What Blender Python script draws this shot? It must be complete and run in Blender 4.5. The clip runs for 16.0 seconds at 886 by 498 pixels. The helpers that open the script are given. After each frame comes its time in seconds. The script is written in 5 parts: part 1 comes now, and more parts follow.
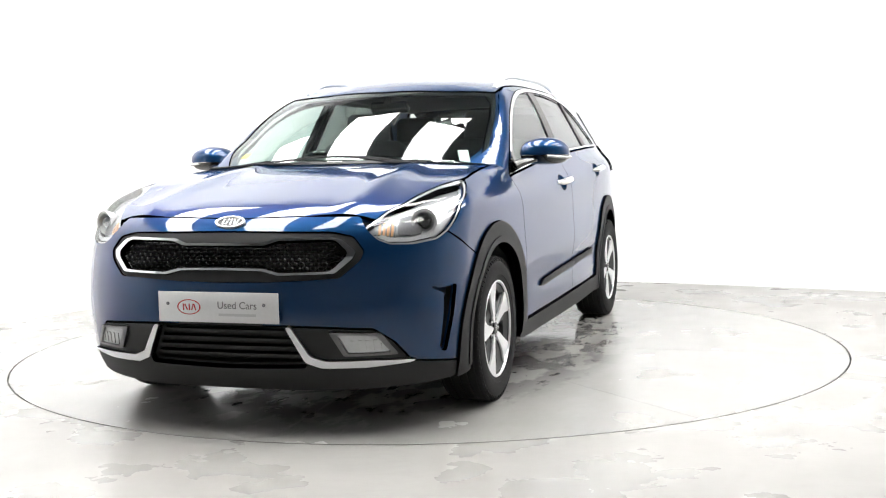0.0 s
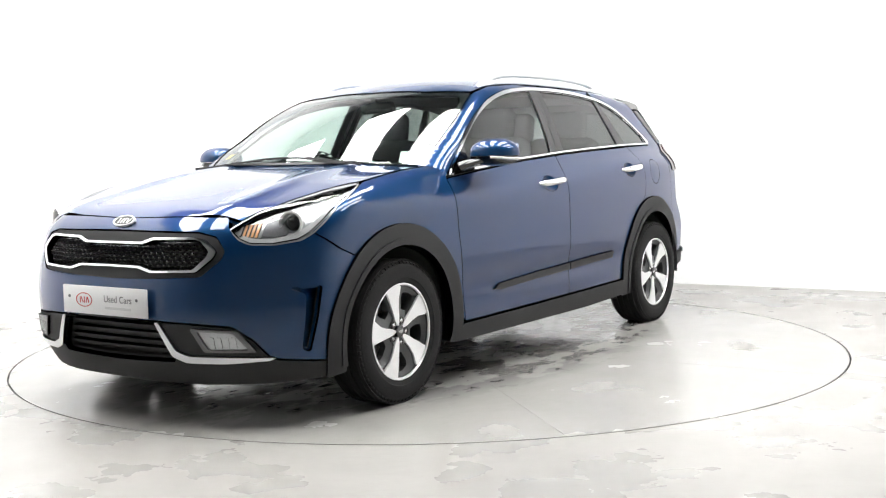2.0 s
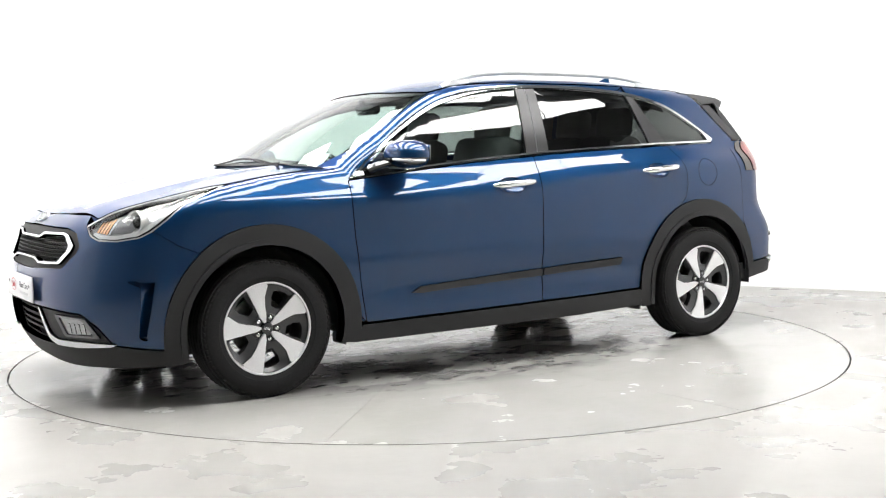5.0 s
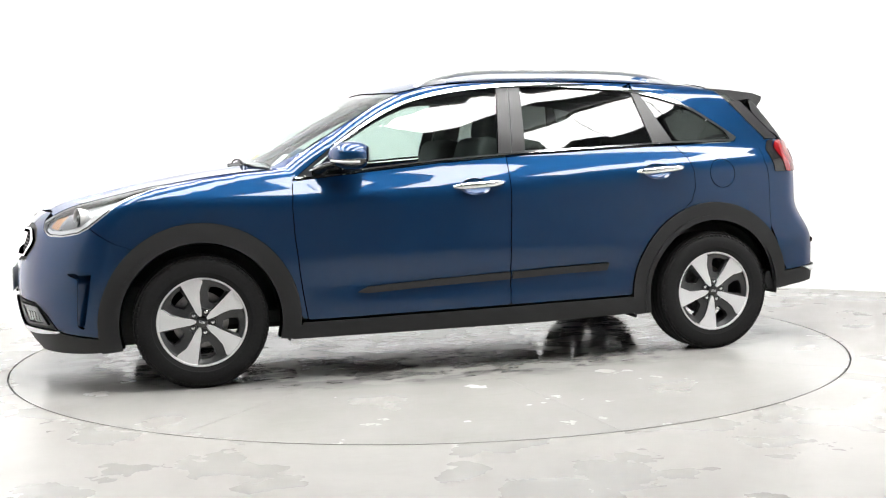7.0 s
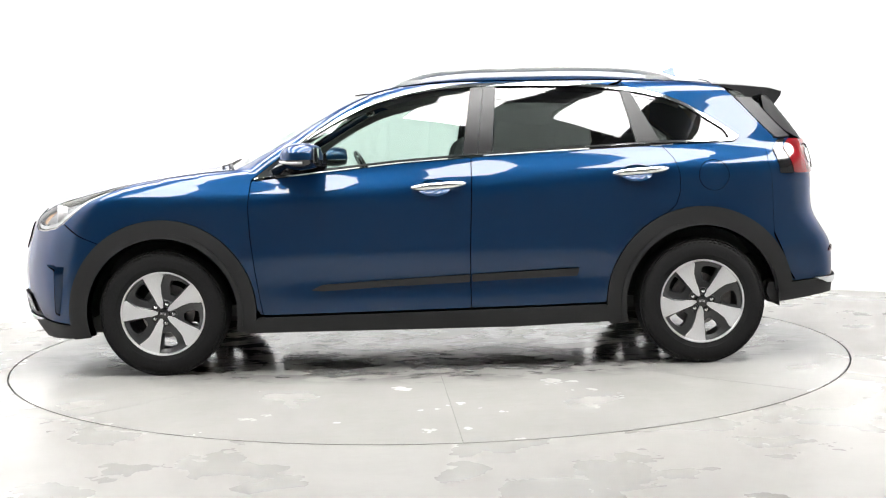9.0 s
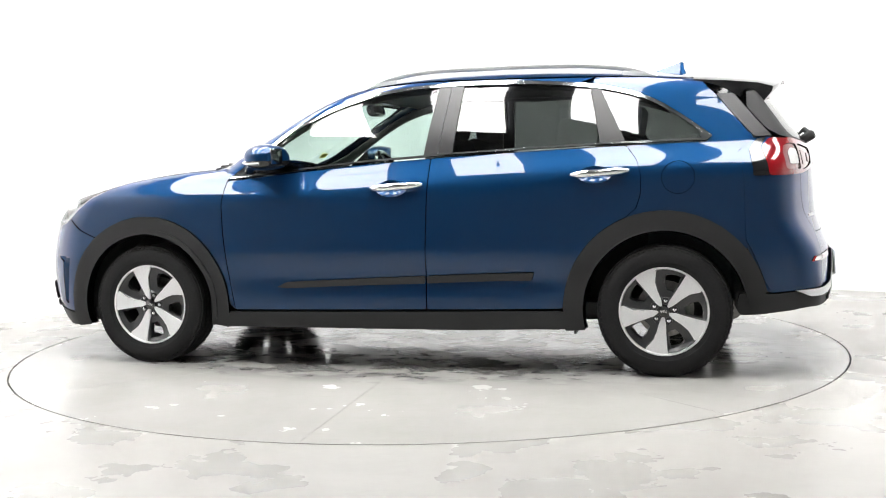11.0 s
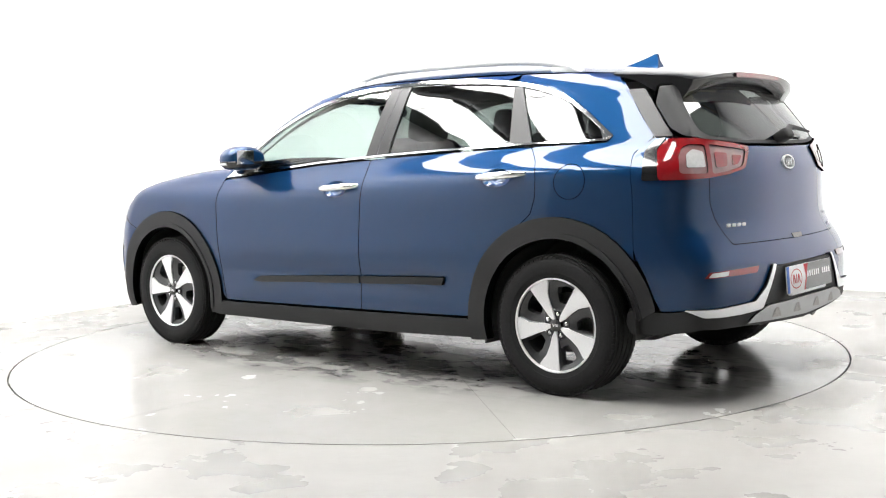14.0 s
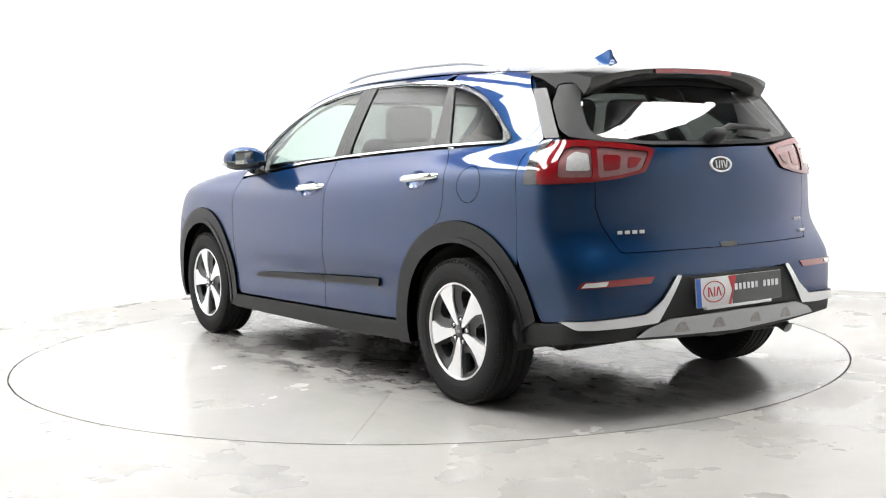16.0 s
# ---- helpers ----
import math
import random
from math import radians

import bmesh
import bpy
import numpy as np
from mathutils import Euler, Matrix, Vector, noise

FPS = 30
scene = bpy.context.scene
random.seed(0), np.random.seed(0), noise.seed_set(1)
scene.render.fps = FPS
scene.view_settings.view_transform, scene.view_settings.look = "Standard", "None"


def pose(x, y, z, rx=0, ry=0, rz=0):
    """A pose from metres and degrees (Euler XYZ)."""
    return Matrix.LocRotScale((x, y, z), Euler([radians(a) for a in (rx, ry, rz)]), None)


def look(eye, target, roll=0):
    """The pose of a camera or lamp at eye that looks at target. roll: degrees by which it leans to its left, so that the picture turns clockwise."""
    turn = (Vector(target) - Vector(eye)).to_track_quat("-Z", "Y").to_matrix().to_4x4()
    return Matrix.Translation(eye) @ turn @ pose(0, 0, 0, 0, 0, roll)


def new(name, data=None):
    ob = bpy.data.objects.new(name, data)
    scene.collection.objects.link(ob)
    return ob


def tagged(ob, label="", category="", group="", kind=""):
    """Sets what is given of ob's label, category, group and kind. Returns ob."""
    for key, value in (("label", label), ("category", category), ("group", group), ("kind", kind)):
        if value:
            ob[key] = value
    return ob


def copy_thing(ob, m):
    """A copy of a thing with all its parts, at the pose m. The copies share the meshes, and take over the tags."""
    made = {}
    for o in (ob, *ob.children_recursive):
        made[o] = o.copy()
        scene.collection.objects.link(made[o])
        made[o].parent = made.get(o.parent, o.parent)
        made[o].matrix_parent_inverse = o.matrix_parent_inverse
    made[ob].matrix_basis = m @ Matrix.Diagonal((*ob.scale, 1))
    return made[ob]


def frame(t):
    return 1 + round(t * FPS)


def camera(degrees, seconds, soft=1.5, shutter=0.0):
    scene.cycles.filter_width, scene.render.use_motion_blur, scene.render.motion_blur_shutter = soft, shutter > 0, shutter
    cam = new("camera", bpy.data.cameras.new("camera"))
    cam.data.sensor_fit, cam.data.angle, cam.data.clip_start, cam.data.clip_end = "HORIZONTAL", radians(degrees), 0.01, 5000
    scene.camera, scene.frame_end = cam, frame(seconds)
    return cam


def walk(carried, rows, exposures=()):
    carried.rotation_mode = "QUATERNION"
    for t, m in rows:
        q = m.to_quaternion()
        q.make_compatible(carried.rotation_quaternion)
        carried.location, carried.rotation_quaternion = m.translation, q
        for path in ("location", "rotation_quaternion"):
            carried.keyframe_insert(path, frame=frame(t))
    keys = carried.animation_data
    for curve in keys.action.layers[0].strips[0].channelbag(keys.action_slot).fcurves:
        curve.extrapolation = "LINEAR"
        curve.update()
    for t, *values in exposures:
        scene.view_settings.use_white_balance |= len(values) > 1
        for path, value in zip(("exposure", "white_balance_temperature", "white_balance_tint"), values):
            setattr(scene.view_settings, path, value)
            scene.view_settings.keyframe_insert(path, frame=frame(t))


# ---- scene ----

EXPO = -0.12
from mathutils.geometry import delaunay_2d_cdt

cam = camera(43.2, 16.0, soft=1.15)
EYE = Vector((0, -6.339, 1.058))
AHEAD = Vector((math.sin(radians(.747)), math.cos(radians(.747)), math.tan(radians(-4.658))))
walk(cam, [(0, look(EYE, EYE + AHEAD, -1.287)), (16, look(EYE, EYE + AHEAD, -1.287))], exposures=[(0, EXPO), (16, EXPO)])

# ---- light ----
world = bpy.data.worlds.new("world")
scene.world = world
world.use_nodes = True
world.node_tree.nodes["Background"].inputs["Color"].default_value = (.9, .95, 1, 1)
world.node_tree.nodes["Background"].inputs["Strength"].default_value = .25
PANEL_GLOW = 19.5


# ---- materials ----
def material(name, colour, rough=.5, metal=0.0, grain=0.0, scale=60.0, bump=0.0, coat=0.0, stain=0.0, stain_scale=3.0, specular=.5):
    """A plain surface with a fine grain and broad stains."""
    m = bpy.data.materials.new(name)
    m.use_nodes = True
    t = m.node_tree
    b = t.nodes["Principled BSDF"]
    b.inputs["Roughness"].default_value, b.inputs["Metallic"].default_value = rough, metal
    b.inputs["Coat Weight"].default_value, b.inputs["Coat Roughness"].default_value = coat, .012
    b.inputs["Coat IOR"].default_value = 1.56
    b.inputs["Specular IOR Level"].default_value = specular
    b.inputs["Base Color"].default_value = (*colour, 1)
    if grain or stain or bump:
        where = t.nodes.new("ShaderNodeTexCoord")
        fine, broad = t.nodes.new("ShaderNodeTexNoise"), t.nodes.new("ShaderNodeTexNoise")
        fine.inputs["Scale"].default_value, broad.inputs["Scale"].default_value = scale, stain_scale
        fine.inputs["Detail"].default_value, broad.inputs["Detail"].default_value = 3, 5
        for n in (fine, broad):
            t.links.new(where.outputs["Object"], n.inputs["Vector"])
        value = None
        for n, amount in ((fine, grain), (broad, stain)):
            r = t.nodes.new("ShaderNodeMapRange")
            r.inputs["From Min"].default_value, r.inputs["From Max"].default_value = .3, .7
            r.inputs["To Min"].default_value, r.inputs["To Max"].default_value = 1 - amount, 1 + amount
            t.links.new(n.outputs["Fac"], r.inputs["Value"])
            if value is None:
                value = r.outputs["Result"]
            else:
                x = t.nodes.new("ShaderNodeMath")
                x.operation = "MULTIPLY"
                t.links.new(value, x.inputs[0])
                t.links.new(r.outputs["Result"], x.inputs[1])
                value = x.outputs[0]
        tint = t.nodes.new("ShaderNodeVectorMath")
        tint.operation = "SCALE"
        tint.inputs[0].default_value = colour
        t.links.new(value, tint.inputs["Scale"])
        t.links.new(tint.outputs[0], b.inputs["Base Color"])
        if bump:
            n = t.nodes.new("ShaderNodeBump")
            n.inputs["Strength"].default_value, n.inputs["Distance"].default_value = bump, .002
            t.links.new(fine.outputs["Fac"], n.inputs["Height"])
            t.links.new(n.outputs["Normal"], b.inputs["Normal"])
    return m


def glass(name, tint, gloss=1.0):
    """A thin pane: what lies behind it, tinted, and a mirror by the angle."""
    m = bpy.data.materials.new(name)
    m.use_nodes = True
    t = m.node_tree
    t.nodes.remove(t.nodes["Principled BSDF"])
    clear, mirror, mix, f, power, scale = (t.nodes.new("ShaderNode" + k) for k in ("BsdfTransparent", "BsdfGlossy", "MixShader", "LayerWeight", "Math", "MapRange"))
    clear.inputs["Color"].default_value = (*tint, 1)
    mirror.inputs["Roughness"].default_value = 0
    mirror.inputs["Color"].default_value = (gloss, gloss, gloss, 1)
    f.inputs["Blend"].default_value = .5
    power.operation, power.inputs[1].default_value = "POWER", 5
    scale.inputs["To Min"].default_value, scale.inputs["To Max"].default_value = .07, .9
    t.links.new(f.outputs["Facing"], power.inputs[0])
    t.links.new(power.outputs[0], scale.inputs["Value"])
    t.links.new(scale.outputs[0], mix.inputs[0])
    t.links.new(clear.outputs[0], mix.inputs[1])
    t.links.new(mirror.outputs[0], mix.inputs[2])
    t.links.new(mix.outputs[0], t.nodes["Material Output"].inputs["Surface"])
    return m


def glow(name, colour, strength):
    m = bpy.data.materials.new(name)
    m.use_nodes = True
    b = m.node_tree.nodes["Principled BSDF"]
    b.inputs["Base Color"].default_value = (.8, .8, .8, 1)
    b.inputs["Emission Color"].default_value = (*colour, 1)
    b.inputs["Emission Strength"].default_value = strength
    return m


paint = material("blue_metallic_paint", (.0030, .0295, .090), .38, .6, grain=.10, scale=900, coat=1.0, specular=.15)
paint.node_tree.nodes["Principled BSDF"].inputs["Specular Tint"].default_value = (.10, .25, .55, 1)
paint.node_tree.nodes["Principled BSDF"].inputs["Coat IOR"].default_value = 1.5
plastic = material("black_grained_plastic", (.019, .0195, .0205), .6, grain=.15, scale=350, bump=.15, stain=.08, specular=.32)
gloss_black = material("gloss_black_plastic", (.010, .010, .011), .12, coat=.6)
matt_black = material("matt_black", (.020, .020, .021), .8, grain=.2, scale=40)
pillar_film = material("satin_black_film", (.014, .014, .015), .30, grain=.05, scale=200)
rubber = material("tyre_rubber", (.010, .010, .0105), .78, grain=.2, scale=120, bump=.3, stain=.12, stain_scale=8, specular=.28)
chrome = material("chrome", (.86, .87, .88), .07, 1.0, grain=.02, scale=20)
silver = material("satin_silver_paint", (.74, .75, .76), .28, .45, grain=.03, scale=300)
alloy = material("machined_alloy", (.80, .80, .81), .30, .5, grain=.05, scale=200)
gunmetal = material("dark_grey_wheel_paint", (.045, .046, .048), .35, .4, coat=.3, grain=.1, scale=150)
dull_silver = material("dull_silver_plastic", (.40, .41, .42), .36, .5, grain=.05, scale=200)
steel = material("brake_steel", (.30, .29, .28), .4, .9, grain=.2, scale=60)
clear_glass = glass("clear_green_glass", (.66, .755, .715))
dark_glass = glass("privacy_glass", (.225, .245, .235))
lens_glass = glass("clear_lamp_lens", (.93, .94, .95), .6)
lamp_chrome = material("lamp_reflector", (.56, .565, .57), .26, .5, grain=.06, scale=90)
lamp_grey = material("lamp_bezel_grey", (.13, .13, .135), .35, .2, grain=.08, scale=120)
amber = material("amber_indicator", (.75, .42, .22), .25, coat=.5, grain=.1, scale=80)
red_lens = material("red_lamp_lens", (.20, .004, .007), .10, coat=1.0, grain=.08, scale=70)
pink_lens = material("pale_red_lamp_lens", (.26, .13, .13), .12, coat=1.0, grain=.08, scale=70)
white_lens = material("white_lamp_lens", (.55, .55, .55), .12, coat=1.0, grain=.08, scale=70)
white_plate = material("white_plate", (.72, .72, .73), .35, coat=.3, grain=.02, scale=80)
red_print = material("red_print", (.45, .02, .03), .4)
grey_print = material("grey_print", (.16, .16, .17), .5)
pale_print = material("pale_grey_print", (.55, .55, .56), .5)
blue_print = material("blue_print", (.01, .10, .45), .4)
cloth = material("dark_grey_cloth", (.052, .053, .055), .9, grain=.25, scale=250, bump=.3)
lining = material("grey_headlining", (.22, .22, .215), .9, grain=.1, scale=200)
yellow_paper = material("yellow_sticker", (.75, .58, .03), .6)


# ---- the car's outer surface: x forward, y to its left, z up ----
def spline(xs, ys):
    """A natural cubic curve through the points, straight beyond its ends."""
    xs, ys = np.array(xs, float), np.array(ys, float)
    order = np.argsort(xs)
    xs, ys = xs[order], ys[order]
    n, h = len(xs), np.diff(xs)
    a, b = np.eye(n), np.zeros(n)
    for i in range(1, n - 1):
        a[i, i - 1:i + 2] = h[i - 1], 2 * (h[i - 1] + h[i]), h[i]
        b[i] = 6 * ((ys[i + 1] - ys[i]) / h[i] - (ys[i] - ys[i - 1]) / h[i - 1])
    m = np.linalg.solve(a, b)

    def value(x):
        x = np.asarray(x, float)
        i = np.clip(np.searchsorted(xs, x) - 1, 0, n - 2)
        t = np.clip(x, xs[0], xs[-1]) - xs[i]
        slope = (ys[i + 1] - ys[i]) / h[i] - h[i] * (2 * m[i] + m[i + 1]) / 6
        y = ys[i] + t * (slope + t * (m[i] / 2 + t * (m[i + 1] - m[i]) / (6 * h[i])))
        end = slope + t * (m[i] + t * (m[i + 1] - m[i]) / (2 * h[i]))
        return y + end * (x - np.clip(x, xs[0], xs[-1]))
    return value


section = spline((.12, .22, .32, .45, .60, .75, .86, .92, .98, 1.04, 1.12, 1.25, 1.36, 1.44, 1.52),
                 (.835, .862, .872, .877, .886, .880, .874, .860, .830, .797, .766, .710, .655, .606, .543))
taper = spline((2.3, 2.0, 1.75, 1.4, 1.0, 0, -.9, -1.4, -1.8, -2.2), (-.13, -.05, -.018, -.004, 0, 0, -.008, -.024, -.062, -.125))
hood_line = spline((2.3, 2.1, 1.8, 1.49, 1.165, .8), (.750, .848, .926, .985, 1.030, 1.05))
roof_line = spline((1.4, 1.067, .836, .64, .50, .249, .023, -.4, -.9, -1.36, -1.7, -2.1),
                   (.82, 1.066, 1.218, 1.32, 1.383, 1.462, 1.498, 1.516, 1.508, 1.475, 1.438, 1.385))
nose_line = spline((.12, .25, .36, .5, .62, .72, .8, .88, 1.0), (2.07, 2.165, 2.195, 2.207, 2.192, 2.165, 2.125, 2.05, 1.88))
tail_line = spline((.12, .25, .36, .46, .58, .66, .74, .88, 1.0, 1.08, 1.2, 1.32, 1.5),
                   (-2.02, -2.10, -2.13, -2.135, -2.125, -2.098, -2.072, -2.06, -2.05, -2.025, -1.945, -1.85, -1.70))


def smooth_max(a, b, k):
    h = np.maximum(k - np.abs(a - b), 0) / k
    return np.maximum(a, b) + h * h * k / 4


def body(p):
    """Below 0 inside the car's skin, above 0 outside."""
    x, y, z = p[..., 0], np.abs(p[..., 1]), p[..., 2]
    upper = np.clip((z - 1.0) / .3, 0, 1)
    rise = .055 * np.clip(x + .15, -1.3, .9) * np.exp(-((z - .98) / .13) ** 2)
    side = y - section(z + rise) - taper(x) - upper * np.clip(-x - .6, 0, 2) * -.012
    scallop = np.exp(-((z - .47) / .07) ** 2) * np.clip(1 - ((x + .05) / .95) ** 4, 0, 1)
    side = side + .010 * scallop
    fall = .022 + .033 * np.clip((x - 1.55) / .45, 0, 1)
    hood = z - hood_line(x) + fall * (y / .75) ** 2.4 - .010 * np.exp(-((y - .44 - .05 * (x - 1.6)) / .07) ** 2)
    roof = z - roof_line(x) + (.075 + .04 * np.clip((x - .3) / .4, 0, 1)) * (y / .68) ** 2.2
    top = np.minimum(hood, roof)
    front = x - nose_line(z) + .60 * y ** 3.36
    low = np.clip((.78 - z) / .2, 0, 1)
    rear = tail_line(z) - x + (.27 - .09 * low * low * (3 - 2 * low)) * y ** 2.5
    f = smooth_max(side, top, .05)
    f = smooth_max(f, front, .07)
    return smooth_max(f, rear, .09 - .05 * upper)


FRONT_AXIS, REAR_AXIS = 1.0, -.9


def cast(kind, u, v):
    """Where the skin is met: 'side' from the left at (x, z), 'top' from above at (x, y), 'front' and 'rear' at (degrees round an upright axis, z)."""
    u, v = np.asarray(u, float), np.asarray(v, float)
    o = np.zeros(u.shape)
    if kind == "side":
        near, far = np.stack([u, o, v], -1), np.stack([u, o + 1.2, v], -1)
    elif kind == "top":
        near, far = np.stack([u, v, o + .5], -1), np.stack([u, v, o + 1.9], -1)
    else:
        axis, s = (FRONT_AXIS, 1) if kind == "front" else (REAR_AXIS, -1)
        c, w = s * np.cos(np.radians(u)), np.sin(np.radians(u))
        near, far = np.stack([axis + .2 * c, .2 * w, v], -1), np.stack([axis + 1.8 * c, 1.8 * w, v], -1)
    a, b = np.zeros(u.shape), np.ones(u.shape)
    for _ in range(26):
        t = (a + b) / 2
        out = body(near + (far - near) * t[..., None]) > 0
        a, b = np.where(out, a, t), np.where(out, t, b)
    return near + (far - near) * ((a + b) / 2)[..., None]


def normals(p):
    """The skin's outward direction at p."""
    e, g = 1e-3, []
    for i in range(3):
        d = np.zeros(3)
        d[i] = e
        g.append(body(p + d) - body(p - d))
    g = np.stack(g, -1)
    return g / np.linalg.norm(g, axis=-1, keepdims=True)


# ---- building helpers ----
def mesh_object(name, verts, faces, mat, parent=None, label="", kind="", vertex_normals=None, smooth=False):
    me = bpy.data.meshes.new(name)
    me.from_pydata([tuple(map(float, p)) for p in verts], [], [tuple(map(int, q)) for q in faces])
    me.materials.append(mat)
    if smooth or vertex_normals is not None:
        me.shade_smooth()
    if vertex_normals is not None:
        me.normals_split_custom_set_from_vertices([tuple(map(float, n)) for n in vertex_normals])
    ob = new(name, me)
    ob.parent = parent
    return tagged(ob, label, kind=kind)


def part(name, bm, mat, parent, label="", sharp=35):
    """Link a bmesh as one mesh object under a thing or a part."""
    bmesh.ops.recalc_face_normals(bm, faces=bm.faces)
    for e in bm.edges:
        if len(e.link_faces) == 2:
            e.smooth = e.calc_face_angle(0) < radians(sharp)
    for f in bm.faces:
        f.smooth = True
    me = bpy.data.meshes.new(name)
    bm.to_mesh(me)
    bm.free()
    me.materials.append(mat)
    ob = new(name, me)
    ob.parent = parent
    return tagged(ob, label)


def box(bm, centre, size, turn=(0, 0, 0), bevel=0.0, steps=2):
    m = pose(*centre, *turn) @ Matrix.Diagonal((*size, 1))
    vs = bmesh.ops.create_cube(bm, size=1, matrix=m)["verts"]
    if bevel:
        es = list({e for v in vs for e in v.link_edges})
        bmesh.ops.bevel(bm, geom=es, offset=bevel, segments=steps, affect="EDGES", profile=.5)
    return bm


def tube(bm, path, radius, sides=10, flat=1.0):
    """A round bar along a path; flat squeezes its height."""
    path = [Vector(p) for p in path]
    rings = []
    for i, p in enumerate(path):
        d = (path[min(i + 1, len(path) - 1)] - path[max(i - 1, 0)]).normalized()
        a = d.cross(Vector((0, 0, 1)))
        a = a.normalized() if a.length > .01 else Vector((0, 1, 0))
        b = a.cross(d)
        r = radius[i] if isinstance(radius, (list, tuple)) else radius
        rings.append([bm.verts.new(p + r * (math.cos(q) * a + flat * math.sin(q) * b)) for q in (2 * math.pi * k / sides for k in range(sides))])
    for a, b in zip(rings, rings[1:]):
        for k in range(sides):
            bm.faces.new((a[k], a[(k + 1) % sides], b[(k + 1) % sides], b[k]))
    bm.faces.new(rings[0][::-1])
    bm.faces.new(rings[-1])
    return bm


def turned(bm, profile, sides=64, axis="y"):
    """A body of rotation about the y axis from (radius, y) points."""
    rings = []
    for r, y in profile:
        rings.append([bm.verts.new((r * math.cos(a), y, r * math.sin(a))) for a in (2 * math.pi * k / sides for k in range(sides))])
    for a, b in zip(rings, rings[1:]):
        for k in range(sides):
            bm.faces.new((a[k], a[(k + 1) % sides], b[(k + 1) % sides], b[k]))
    return bm


def slab(bm, outline, y0, y1, bevel=0.0):
    """A plate of an (x, z) outline between two y."""
    lo = [bm.verts.new((x, y0, z)) for x, z in outline]
    hi = [bm.verts.new((x, y1, z)) for x, z in outline]
    n = len(lo)
    faces = [bm.faces.new(lo), bm.faces.new(hi[::-1])]
    for i in range(n):
        bm.faces.new((lo[i], hi[i], hi[(i + 1) % n], lo[(i + 1) % n]))
    if bevel:
        bmesh.ops.bevel(bm, geom=list(faces[1].edges), offset=bevel, segments=2, affect="EDGES", profile=.5)
    return bm


def smooth_path(points, steps=8):
    """A curve through points."""
    p = [Vector(q) for q in points]
    p = [2 * p[0] - p[1], *p, 2 * p[-1] - p[-2]]
    out = []
    for a, b, c, d in zip(p, p[1:], p[2:], p[3:]):
        for k in range(steps):
            t = k / steps
            out.append(.5 * (2 * b + (c - a) * t + (2 * a - 5 * b + 4 * c - d) * t * t + (3 * b - a - 3 * c + d) * t ** 3))
    return [*out, p[-2]]


def words(name, text, size, m, mat, parent):
    c = bpy.data.curves.new(name, "FONT")
    c.body, c.size, c.align_x, c.align_y, c.extrude = text, size, "CENTER", "CENTER", .0006
    ob = bpy.data.objects.new(name, c)
    me = bpy.data.meshes.new_from_object(ob)
    bpy.data.objects.remove(ob)
    me.materials.append(mat)
    me.transform(m)
    ob = new(name, me)
    ob.parent = parent
    return ob


# ---- the studio ----
TABLE_R, HUB_R = 2.262, .245


